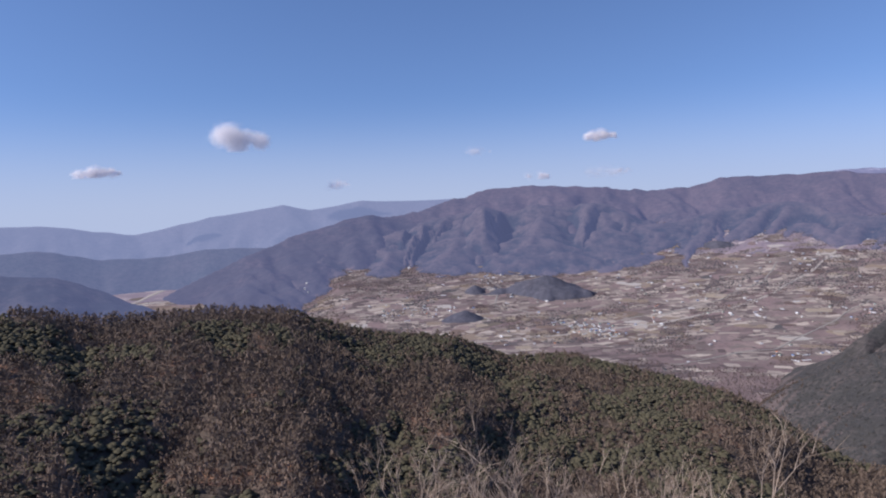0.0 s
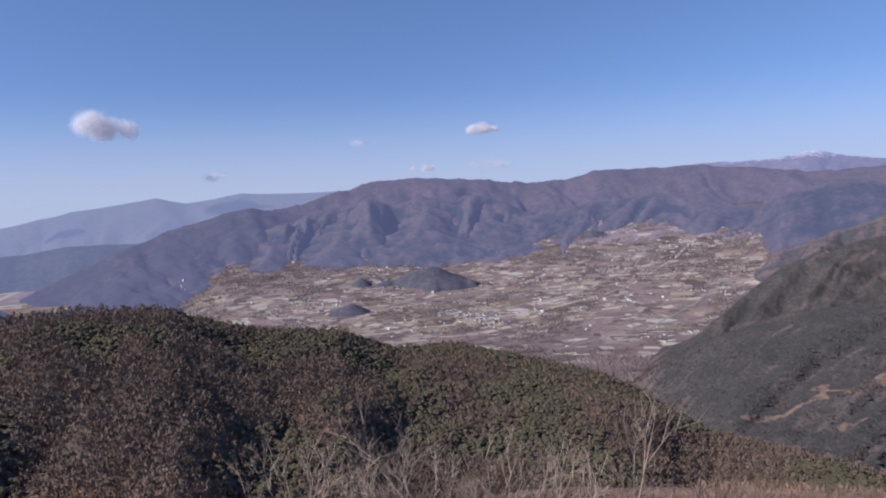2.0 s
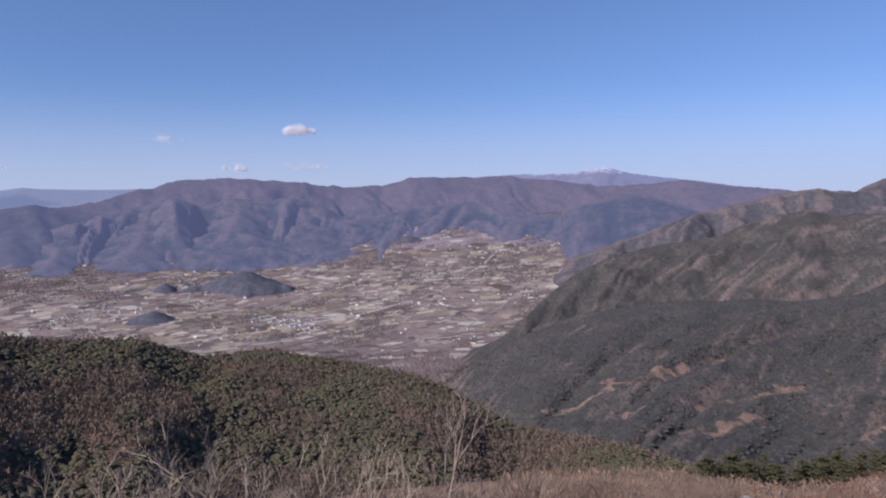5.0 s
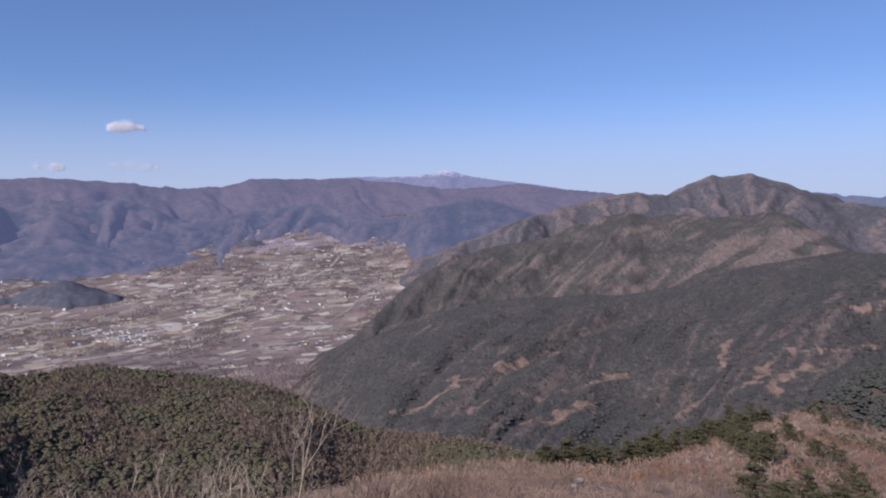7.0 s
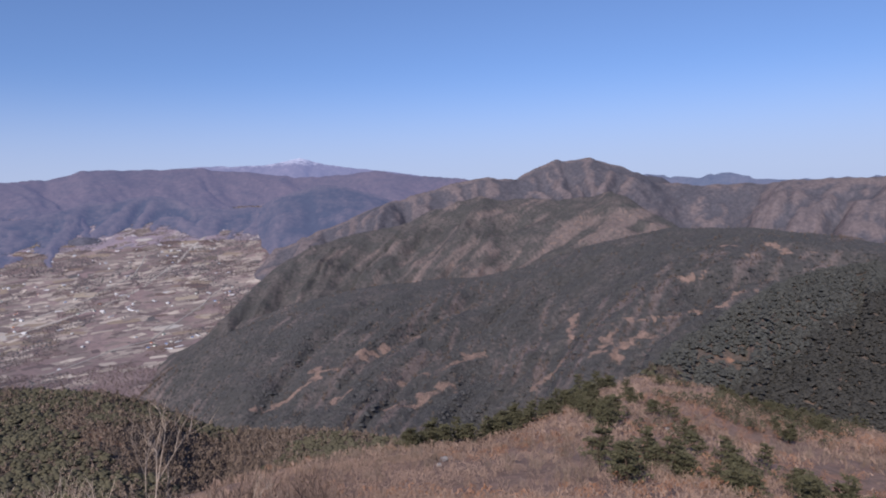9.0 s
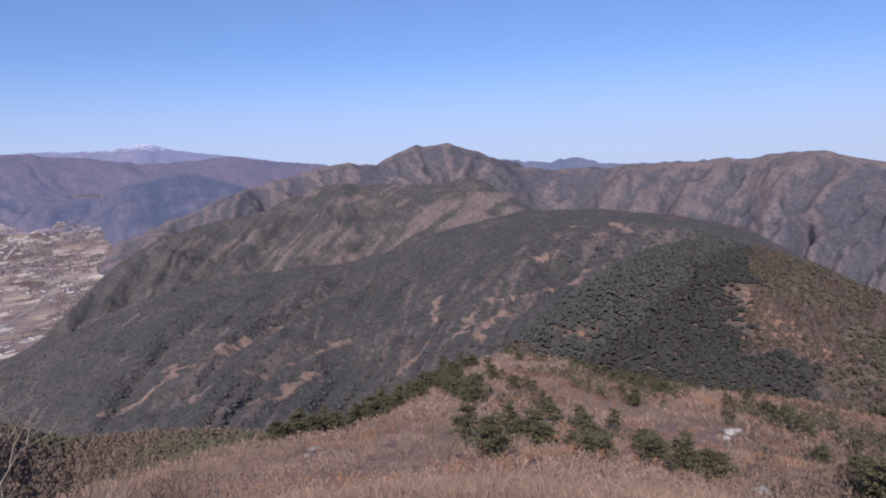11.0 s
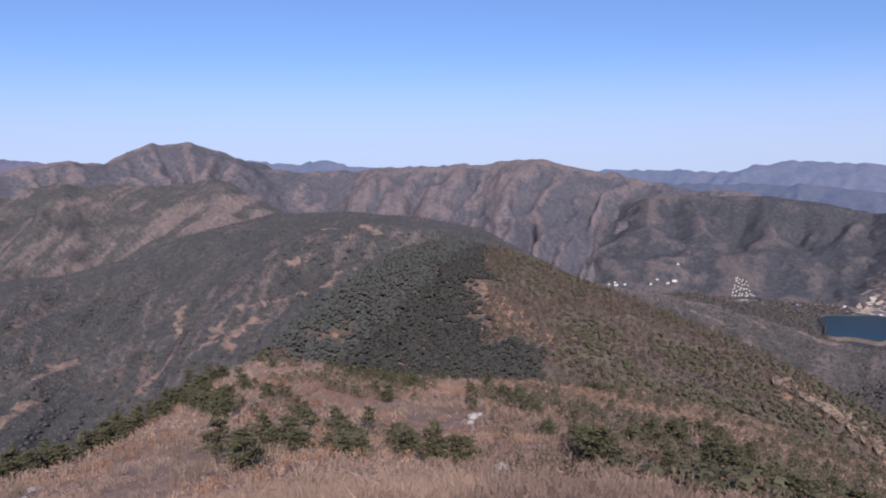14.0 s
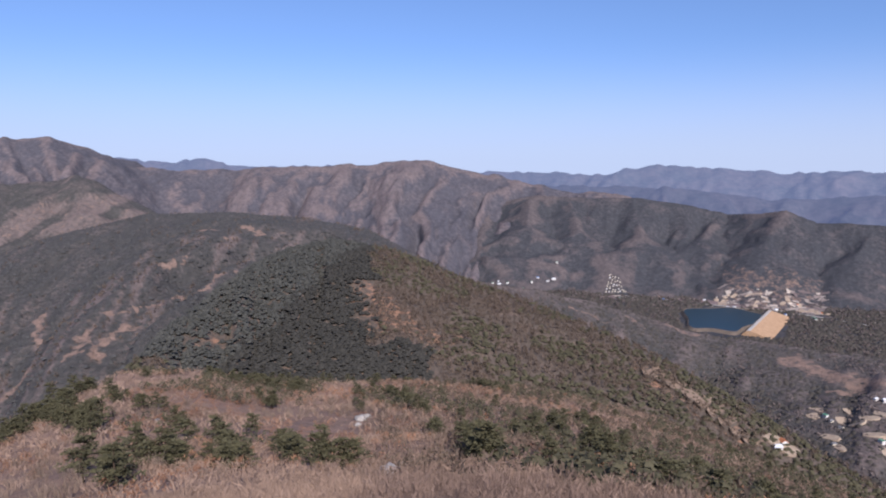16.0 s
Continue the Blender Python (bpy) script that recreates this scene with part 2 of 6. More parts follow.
SPUR_J = ridge([(-4, 3600, -1.9), (-0.2, 3620, -0.6), (1.6, 3600, -0.4), (3.4, 3600, 0.1), (5.5, 3600, -0.5), (8, 3620, 0.25), (10, 3640, -0.2), (11.5, 3650, 0.1), (13.2, 3650, 0.2), (15.2, 3620, -0.9), (17.3, 3600, -1.7), (19.3, 3560, -2.3), (21.5, 3560, -2.6)],
               0.5, 0.5, 75, 170, 45, 22, 9)
# lower spurs that reach down into the fields
SPURS_LOW = [ridge(rows, 0.42, 0.4, 34, 110, 90 + k, 12, 4) for k, rows in enumerate((
    [(-9, 3450, -2.4), (-10.5, 3150, -3.9), (-12, 2900, -5.7), (-13, 2750, -7.0)],
    [(-3.5, 3550, -1.9), (-4.5, 3250, -3.1), (-5.2, 3000, -4.6), (-5.6, 2850, -5.9)],
    [(1.5, 3550, -0.9), (1.2, 3300, -2.2), (0.6, 3120, -3.4), (0.2, 2990, -4.9)],
    [(8.5, 3600, -0.2), (8.0, 3350, -1.6), (7.2, 3160, -3.0), (6.8, 3050, -4.4)],
    [(13, 3620, -0.2), (13.6, 3380, -1.9), (14, 3230, -3.0), (14.2, 3120, -4.2)],
    [(18.5, 3900, -1.0), (19, 3650, -2.0), (19.4, 3480, -3.1), (19.6, 3380, -3.9)]))]


# the slopes round the head of the valley
FOOT_HEAD = flank([(11, 3500, -3.6, 0.34), (14.5, 3450, -2.3, 0.34), (16.5, 3460, -1.9, 0.34), (18.5, 3490, -1.7, 0.34), (20, 3560, -1.4, 0.34), (21, 3610, -1.17, 0.34), (22.6, 3750, -0.63, 0.34), (24, 3710, -0.75, 0.34), (25.5, 3770, -0.52, 0.34),
                   (27.3, 3810, -0.36, 0.34), (28.6, 3730, -0.62, 0.34), (30, 3530, -1.38, 0.34), (31.5, 3500, -1.5, 0.34), (33, 3500, -1.5, 0.34), (35.5, 3500, -1.5, 0.34)], 0.1, 24, 140, 131, 14, 0.5, 0.3)


def FOOT_J(x, y):
    return np.max([f(x, y) for f in SPURS_LOW + [FOOT_HEAD]], axis=0)


SPUR_N = flank([(32, 3500, -3.9, 0.45), (33.4, 3470, -2.7, 0.45), (34.6, 3450, -1.8, 0.45), (36.2, 3400, -0.9, 0.45), (38.2, 3400, -0.25, 0.45), (40, 3400, 0.1, 0.45), (42, 3400, 0.0, 0.45), (44, 3400, -0.6, 0.45), (47, 3400, -1.8, 0.45)],
               0.4, 34, 200, 47, 12)
RANGE_K = ridge([(-60, 4600, 0.3), (-45, 4600, 0.2), (-33.3, 4600, -0.2), (-30.9, 4600, -0.2), (-28.7, 4600, -0.5), (-24.5, 4650, -1.15), (-19.1, 4700, 0.0), (-13.3, 4700, 0.8), (-11.1, 4700, 0.3),
                 (-6.8, 4700, 0.95), (-3, 4700, 0.8), (3, 4700, 0.9)], 0.5, 0.5, 40, 300, 51, 10)
HILL_K = flank([(-60, 3750, -1.6, 0.45), (-36, 3750, -2.2, 0.45), (-31, 3750, -2.0, 0.45), (-27, 3700, -2.9, 0.45), (-23, 3700, -3.0, 0.45), (-19.5, 3700, -2.5, 0.45), (-16, 3700, -2.6, 0.45), (-13, 3700, -2.8, 0.45)], 0.3, 8, 220, 53, 8, 0.5, 0.2)
HILL_L = flank([(-60, 2700, -2.5, 0.3), (-40, 2700, -3.0, 0.3), (-33.5, 2650, -3.6, 0.25), (-30, 2600, -4.1, 0.2), (-27.1, 2550, -5.2, 0.15), (-25.4, 2500, -6.2, 0.1), (-23, 2450, -7.4, 0.1)], 0.3, 26, 200, 55, 10)
RANGE_S = ridge([(28, 4750, 1.6), (31, 4750, 1.9), (35.4, 4750, 1.9), (37.4, 4750, 2.2), (38.4, 4750, 2.45), (40.4, 4750, 1.9), (43.9, 4750, 1.4), (50, 4750, 0.5)], 0.5, 0.5, 50, 200, 61, 12, 3)
RANGE_G = ridge([(62, 4600, 0.3), (66.9, 4600, 0.3), (70.5, 4600, -0.15), (71.4, 4600, -0.05), (72.6, 4600, 0.32), (73.8, 4600, -0.1), (76, 4600, -0.45), (81.8, 4600, -0.35), (88, 4600, -0.5), (94.6, 4500, -0.95), (97.9, 4500, -0.8),
                 (102.6, 4500, -0.95), (106.2, 4450, -1.05), (109.3, 4400, -0.32), (111.4, 4400, -0.32), (115.6, 4400, -0.65), (118.7, 4400, -0.85), (122.4, 4400, -0.7), (130, 4400, -0.8), (150, 4400, -0.6)],
                0.28, 0.5, 60, 220, 65, 22, 8)
RANGE_M = ridge([(95, 3500, -2.6), (101, 3500, -2.0), (108, 3500, -2.0), (113, 3500, -2.3), (118, 3550, -2.9), (125, 3550, -2.4), (135, 3500, -2.2)], 0.3, 0.4, 60, 200, 69, 26, 8)


# ---- materials ----
def material(name, rough=0.9):
    m = bpy.data.materials.new(name)
    m.use_nodes = True
    b = m.node_tree.nodes["Principled BSDF"]
    b.inputs["Roughness"].default_value = rough
    b.inputs["Specular IOR Level"].default_value = 0.15
    return m, m.node_tree.nodes, m.node_tree.links, b


def rgba(c):
    return (*c, 1)


def noise_node(n, l, vector, scale, detail=4, rough=0.55):
    t = n.new("ShaderNodeTexNoise")
    t.inputs["Scale"].default_value, t.inputs["Detail"].default_value, t.inputs["Roughness"].default_value = scale, detail, rough
    l.new(vector, t.inputs["Vector"])
    return t.outputs["Fac"]


def spread(n, l, value, low, high):
    t = n.new("ShaderNodeMapRange")
    t.inputs["From Min"].default_value, t.inputs["From Max"].default_value = low, high
    l.new(value, t.inputs["Value"])
    return t.outputs["Result"]


def mixed(n, l, fac, a, b):
    t = n.new("ShaderNodeMix")
    t.data_type = "RGBA"
    if isinstance(fac, float):
        t.inputs["Factor"].default_value = fac
    else:
        l.new(fac, t.inputs["Factor"])
    for socket, value in ((t.inputs["A"], a), (t.inputs["B"], b)):
        if isinstance(value, tuple):
            socket.default_value = rgba(value)
        else:
            l.new(value, socket)
    return t.outputs["Result"]


def scaled(n, l, colour, fac):
    t = n.new("ShaderNodeMix")
    t.data_type, t.blend_type = "RGBA", "MULTIPLY"
    t.inputs["Factor"].default_value = 1.0
    for socket, value in ((t.inputs["A"], colour), (t.inputs["B"], fac)):
        if isinstance(value, tuple):
            socket.default_value = rgba(value)
        else:
            l.new(value, socket)
    return t.outputs["Result"]


def attribute(n, name):
    t = n.new("ShaderNodeAttribute")
    t.attribute_name = name
    return t


def land_material(name, wood, bare, soil, clump=0.12, patch=0.012, relief=3.0, haze_glow=None, snow=False):
    """Wooded land: evergreen and bare woods by the cover attribute, with clumps, soil patches and relief. An even
    emission can put haze into it.
    """
    m, n, l, b = material(name, 0.95)
    geo = n.new("ShaderNodeNewGeometry")
    pos = geo.outputs["Position"]
    cover = attribute(n, "cover")
    big = noise_node(n, l, pos, patch, 5, 0.6)
    add = n.new("ShaderNodeMath")
    add.operation = "ADD"
    l.new(cover.outputs["Fac"], add.inputs[0])
    l.new(spread(n, l, big, 0.2, 0.8), add.inputs[1])
    small = noise_node(n, l, pos, clump, 6, 0.7)
    grain = n.new("ShaderNodeMath")
    grain.operation = "MULTIPLY_ADD"
    grain.inputs[1].default_value = 1.6
    l.new(small, grain.inputs[0])
    l.new(add.outputs[0], grain.inputs[2])
    fac = spread(n, l, grain.outputs[0], 1.35, 2.35)
    colour = mixed(n, l, fac, mixed(n, l, spread(n, l, small, 0.3, 0.7), wood, tuple(1.7 * c for c in wood)), mixed(n, l, spread(n, l, small, 0.3, 0.7), bare, tuple(1.5 * c for c in bare)))
    spots = noise_node(n, l, pos, patch * 5.1, 5, 0.65)
    open_soil = n.new("ShaderNodeMath")
    open_soil.operation = "ADD"
    l.new(spots, open_soil.inputs[0])
    l.new(attribute(n, "soil").outputs["Fac"], open_soil.inputs[1])
    colour = mixed(n, l, spread(n, l, open_soil.outputs[0], 0.68, 0.82), colour, mixed(n, l, spread(n, l, small, 0.3, 0.7), soil, tuple(0.6 * c for c in soil)))
    if snow:
        sep = n.new("ShaderNodeSeparateXYZ")
        l.new(pos, sep.inputs[0])
        high = n.new("ShaderNodeMath")
        high.operation = "MULTIPLY_ADD"
        high.inputs[1].default_value = 160.0
        l.new(small, high.inputs[0])
        l.new(sep.outputs[2], high.inputs[2])
        colour = mixed(n, l, spread(n, l, high.outputs[0], 225, 290), colour, (0.42, 0.43, 0.46))
    l.new(colour, b.inputs["Base Color"])
    bump = n.new("ShaderNodeBump")
    bump.inputs["Strength"].default_value, bump.inputs["Distance"].default_value = 0.8, relief
    l.new(small, bump.inputs["Height"])
    l.new(bump.outputs[0], b.inputs["Normal"])
    # aerial haze, put in as an even emission of the land itself
    if haze_glow:
        b.inputs["Emission Color"].default_value = rgba(haze_glow)
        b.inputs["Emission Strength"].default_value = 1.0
    return m


# GREEN and BROWN are greyed and blued to carry some distance haze
GREEN, BROWN, SOIL = (0.050, 0.048, 0.046), (0.118, 0.094, 0.088), (0.29, 0.20, 0.16)
M_NEAR = land_material("hillside_ground", (0.08, 0.064, 0.052), (0.20, 0.132, 0.10), (0.40, 0.225, 0.145), 0.5, 0.03, 0.6)
M_WOODS = land_material("wooded_slope", GREEN, BROWN, SOIL, 0.11, 0.016, 5)
# M_LAKESIDE, M_E and M_HILL: haze's blue is put into the base colours
M_LAKESIDE = land_material("lake_side_woods", (0.040, 0.041, 0.046), (0.094, 0.078, 0.077), (0.24, 0.17, 0.14), 0.09, 0.014, 5)
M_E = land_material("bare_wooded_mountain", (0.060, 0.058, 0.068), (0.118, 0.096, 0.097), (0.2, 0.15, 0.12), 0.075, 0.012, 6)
# distant range and its spurs: blue emission stands in for haze
M_J = land_material("distant_range", (0.030, 0.028, 0.030), (0.074, 0.053, 0.053), (0.15, 0.112, 0.098), 0.045, 0.006, 2.5, haze_glow=(0.071, 0.083, 0.158))
M_JSPUR = land_material("distant_wooded_spurs", (0.014, 0.017, 0.020), (0.062, 0.048, 0.047), (0.13, 0.1, 0.09), 0.045, 0.008, 2.5, haze_glow=(0.073, 0.087, 0.160))
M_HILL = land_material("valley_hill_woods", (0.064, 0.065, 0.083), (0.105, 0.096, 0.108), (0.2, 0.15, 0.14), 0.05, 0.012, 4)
# farther hills and ranges: stronger blue emission for thicker haze
M_HILLS = land_material("far_wooded_hills", (0.04, 0.042, 0.045), (0.075, 0.06, 0.06), (0.2, 0.15, 0.13), 0.03, 0.004, 6, haze_glow=(0.085, 0.115, 0.205))
M_FAR = land_material("far_range", (0.03, 0.03, 0.036), (0.045, 0.038, 0.042), (0.12, 0.1, 0.1), 0.04, 0.003, 6, haze_glow=(0.185, 0.225, 0.355))
M_HAZE = land_material("hazy_foothills", (0.03, 0.033, 0.036), (0.06, 0.05, 0.052), (0.14, 0.12, 0.12), 0.04, 0.004, 5, haze_glow=(0.095, 0.12, 0.21))
M_BLUE = land_material("haze_blue_low_hills", (0.03, 0.033, 0.036), (0.055, 0.047, 0.05), (0.14, 0.12, 0.12), 0.03, 0.004, 5, haze_glow=(0.066, 0.085, 0.155))
M_SNOW = land_material("snowy_range", (0.05, 0.045, 0.05), (0.08, 0.065, 0.07), (0.12, 0.1, 0.1), 0.03, 0.003, 6, haze_glow=(0.14, 0.165, 0.30), snow=True)


# ---- meshes ----
def mesh_object(name, verts, faces, mat, smooth=True, cover=None, soil=None):
    me = bpy.data.meshes.new(name)
    verts, faces = np.asarray(verts, np.float32), np.asarray(faces, np.int32)
    k = faces.shape[1]
    me.vertices.add(len(verts))
    me.vertices.foreach_set("co", verts.ravel())
    me.loops.add(faces.size)
    me.loops.foreach_set("vertex_index", faces.ravel())
    me.polygons.add(len(faces))
    me.polygons.foreach_set("loop_start", np.arange(0, faces.size, k, dtype=np.int32))
    me.polygons.foreach_set("use_smooth", np.full(len(faces), smooth))
    me.update(calc_edges=True)
    if cover is not None:
        me.attributes.new("cover", "FLOAT", "POINT").data.foreach_set("value", np.asarray(cover, np.float32))
    if soil is not None:
        me.attributes.new("soil", "FLOAT", "POINT").data.foreach_set("value", np.asarray(soil, np.float32))
    me.materials.append(mat)
    return new(name, me)


def land(name, height, azs, rs, mat, cover, keep=None, close=False, soil=None):
    """A sheet of land on a grid of bearings and distances. keep: the land it sinks into."""
    az, r = np.meshgrid(azs, rs, indexing="ij")
    x, y = polar(az, r)
    z = height(x, y)
    w = len(rs)
    i, j = np.meshgrid(np.arange(len(azs) - (0 if close else 1)), np.arange(w - 1), indexing="ij")
    a, n = (i * w + j).ravel(), ((i + 1) % len(azs) * w + j).ravel()
    faces = np.stack([a, a + 1, n + 1, n], 1)
    if keep is not None:
        over = (z - keep(x, y)).ravel()
        faces = faces[over[faces].max(1) > -6]
    used = np.unique(faces)
    index = np.zeros(z.size, np.int32)
    index[used] = np.arange(len(used))
    v = np.stack([x.ravel(), y.ravel(), z.ravel()], 1)[used]
    return mesh_object(name, v, index[faces][:, ::-1], mat, True, cover(x, y, z).ravel()[used], None if soil is None else soil(x, y).ravel()[used])


def gully_cover(height, reach, bias=0.0):
    """Bare woods on the spurs, evergreens in the gullies."""
    def cover(x, y, z):
        around = sum(height(x + dx, y + dy) for dx, dy in ((reach, 0), (-reach, 0), (0, reach), (0, -reach))) / 4
        return 0.5 + bias + np.clip((z - around) / (0.35 * reach), -0.5, 0.5)
    return cover


def sight(height, az, low):
    """The distance at which a slope is met along a bearing and a height angle."""
    r = 45 * 1.004 ** np.arange(1180)
    x, y = polar(az, r)
    hit = np.nonzero(height(x, y) >= r * math.tan(radians(low)))[0]
    return float(r[hit[0]]) if len(hit) else float(r[-1])


def sighted(height, rows):
    """Strips between two bearings and height angles, laid on a slope."""
    return [(a, sight(height, a, e), b, sight(height, b, f), 1.12 * w) for a, e, b, f, w in rows]


def strips(rows, fringe=18.0, seed=77):
    """How open the ground is: rows of strips from (bearing, distance) to (bearing, distance), of a width in metres."""
    def open_ground(x, y):
        wx, wy = x + fringe * (fbm(x / 40, y / 40, 3, seed) + 0.6 * fbm(x / 12, y / 12, 2, seed + 2)), y + fringe * (fbm(x / 40, y / 40, 3, seed + 5) + 0.6 * fbm(x / 12, y / 12, 2, seed + 7))
        total = np.zeros(x.shape)
        for a0, r0, a1, r1, w in rows:
            (ax, ay), (bx, by) = polar(a0, r0), polar(a1, r1)
            u = np.clip(((wx - ax) * (bx - ax) + (wy - ay) * (by - ay)) / ((bx - ax) ** 2 + (by - ay) ** 2 + 1e-6), 0, 1)
            total = np.maximum(total, step(1.6 * w, 0.3 * w, np.hypot(wx - ax - u * (bx - ax), wy - ay - u * (by - ay))))
        return total
    return open_ground


CLEAR_D = strips(sighted(MOUNTAIN_D, [
    (43.4, -14.6, 45.0, -13.7, 9), (46.8, -13.0, 47.6, -13.0, 7), (33.7, -18.0, 38.2, -16.2, 10), (38.2, -16.2, 39.0, -15.1, 8), (39.0, -15.1, 41.1, -15.0, 5), (45.1, -16.3, 50.1, -15.4, 6),
    (50.1, -15.4, 53.0, -14.5, 8), (51.6, -14.6, 52.9, -14.5, 9), (40.9, -17.4, 41.2, -17.4, 6), (45.6, -18.3, 50.5, -17.3, 10), (56.9, -17.4, 59.5, -15.7, 9), (60.7, -13.4, 61.2, -11.3, 6),
    (63.0, -14.2, 63.8, -12.7, 8), (64.2, -14.2, 66.3, -12.8, 9), (64.9, -12.1, 67.2, -11.2, 5), (67.2, -11.7, 72.8, -10.1, 4), (72.8, -10.1, 75.2, -8.8, 4), (69.8, -8.2, 71.5, -7.3, 8),
    (72.5, -5.5, 73.6, -5.5, 7), (76.1, -5.3, 77.5, -5.9, 7), (74.7, -6.1, 75.4, -6.3, 5), (78.7, -5.8, 79.0, -5.8, 5)]), 16.0)
CLEAR_A = strips(sighted(near_height, [
    (-3.4, -15.0, -1.4, -19.6, 9), (-7.5, -15.2, -6.9, -17.3, 6), (9.8, -15.2, 10.3, -16.7, 6), (20.4, -16.2, 20.6, -17.2, 7), (21.9, -17.8, 23.5, -19.1, 8), (-22.3, -12.0, -20.1, -11.4, 11),
    (-17.2, -14.6, -15.2, -14.2, 10), (-15.3, -10.1, -15.5, -11.2, 6), (-22.6, -9.3, -21.5, -10.0, 6), (-24.9, -8.7, -23.8, -9.3, 6), (-29.2, -9.0, -28.5, -9.2, 6), (-32.5, -10.2, -32.0, -13.1, 8),
    (27.9, -17.9, 32.3, -19.3, 10), (-21.0, -20.2, -13.5, -20.8, 13)]), 10.0, 79)
CLEAR_H = strips(sighted(HILL_H, [(103.3, -12.2, 106.6, -13.2, 6), (107.9, -12.6, 109.3, -13.4, 6), (111.1, -13.2, 113.3, -13.8, 8), (120.3, -15.0, 126.5, -15.7, 22), (123.1, -16.8, 126.6, -16.0, 9)]), 8.0, 85)
CLEAR_S = strips(sighted(near_height, [(77.7, -20.9, 79.2, -23.2, 5), (80.0, -20.8, 82.9, -22.8, 7), (98.2, -20.8, 101.0, -21.6, 4), (86.7, -25.7, 88.1, -26.7, 3), (69.4, -17.6, 74.8, -20.6, 9), (64.6, -19.0, 65.2, -19.1, 3),
                                       (82.7, -19.4, 88.2, -19.1, 6), (69.4, -21.6, 71.2, -21.4, 3)]), 8.0, 87)
CLEAR_C = strips(sighted(near_height, [(86.4, -10.6, 87.8, -14.0, 20), (88.3, -12.1, 91.7, -15.0, 18), (82.5, -13.6, 83.7, -13.9, 6), (90.5, -15.4, 93.2, -15.0, 10), (71.7, -14.6, 73.7, -14.2, 7),
                                       (109.5, -16.6, 111.3, -18.0, 10), (111.3, -18.0, 113.6, -19.5, 11), (113.6, -19.5, 116.7, -21.2, 11)]), 14.0, 81)


def streaks(x, y, lean, wide, long, seed):
    """Streaks of open brown woods that run down a slope and lean to one side of it."""
    az, r = bearing(x, y)
    u = np.radians(az) * 1500 - lean * r
    warp = 0.5 * fbm(x / 160, y / 160, 3, seed + 8)
    return fbm(u / wide + warp, r / long, 4, seed)


def bare_e2(x, y):
    """How bare the shoulder's woods are: brown spurs below its dark crest."""
    az, r = bearing(x, y)
    zone = 0.34 * step(43, 50, az) * step(2010, 1800, r) - 0.3 * step(46, 37, az) + 0.26 * step(57, 63, az) * step(2020, 1900, r) - 0.27
    zone = zone - 0.35 * step(1700, 1560, r) * step(40, 46, az)
    return step(0.0, 0.4, 1.25 * streaks(x, y, 0.72, 17, 110, 145) + 0.3 * fbm(x / 150, y / 150, 3, 147) + 0.35 * fbm(x / 40, y / 40, 3, 148) + zone)


def bare_d(x, y):
    """Brown streaks on the spur, most of them low down between its ends."""
    az, r = bearing(x, y)
    zone = 0.24 * step(53, 60, az) * step(1150, 930, r) * step(80, 70, az) - 0.24 + 0.6 * step(31, 25, az)
    return step(0.05, 0.5, 1.15 * streaks(x, y, 0.75 - 0.35 * step(46, 60, az), 13, 90, 149) + 0.55 * fbm(x / 130, y / 130, 3, 151) + zone)


def lake_village(x, y):
    """The open, terraced foot of the mountain above the dam."""
    az, r = bearing(x, y)
    return step(113.5, 116, az) * step(124, 121, az) * step(1810, 1850, r) * step(75, 25, RIDGE_F(x, y) - floor_height(x, y) + 25 * fbm(x / 60, y / 60, 3, 165))


def foot_fields(height):
    """Fields that climb the foot of a range."""
    return lambda x, y: 0.16 * step(45, 0, height(x, y) - floor_height(x, y)) * step(-22, -12, bearing(x, y)[0])


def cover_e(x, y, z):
    """Bare woods on the mountain's spurs, evergreens in its hollows; shade on the sides that face away is put in as
    evergreen cover.
    """
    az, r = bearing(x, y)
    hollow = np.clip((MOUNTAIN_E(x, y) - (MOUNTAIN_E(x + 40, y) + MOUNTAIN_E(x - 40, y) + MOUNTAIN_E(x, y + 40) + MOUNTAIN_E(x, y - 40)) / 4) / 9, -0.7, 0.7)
    # the last term darkens sides facing -y, in place of shade
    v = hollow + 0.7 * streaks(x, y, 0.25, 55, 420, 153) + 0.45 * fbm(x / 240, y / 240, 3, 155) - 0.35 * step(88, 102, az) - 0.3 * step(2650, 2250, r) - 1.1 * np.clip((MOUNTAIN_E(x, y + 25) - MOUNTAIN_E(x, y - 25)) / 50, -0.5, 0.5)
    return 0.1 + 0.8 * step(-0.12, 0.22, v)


def cover_f(x, y, z):
    """Evergreens on the mountain behind the lake, bare woods on its spurs and near its end."""
    hollow = np.clip((MOUNTAIN_F(x, y) - (MOUNTAIN_F(x + 40, y) + MOUNTAIN_F(x - 40, y) + MOUNTAIN_F(x, y + 40) + MOUNTAIN_F(x, y - 40)) / 4) / 9, -0.6, 0.6)
    v = hollow + fbm(x / 150, y / 150, 4, 163) - 0.12 - 0.4 * step(100, 109, bearing(x, y)[0])
    return 0.05 + 0.75 * step(-0.1, 0.35, v)


def height_cover(low, high):
    """Evergreens on the lower slopes, bare woods above."""
    return lambda x, y, z: 0.05 + 0.6 * step(low, high, z + 60 * fbm(x / 300, y / 300, 3, 59)) * (0.25 + 0.75 * step(-6, 6, bearing(x, y)[0]))


def plain_cover(value):
    return lambda x, y, z: np.full(x.shape, value)


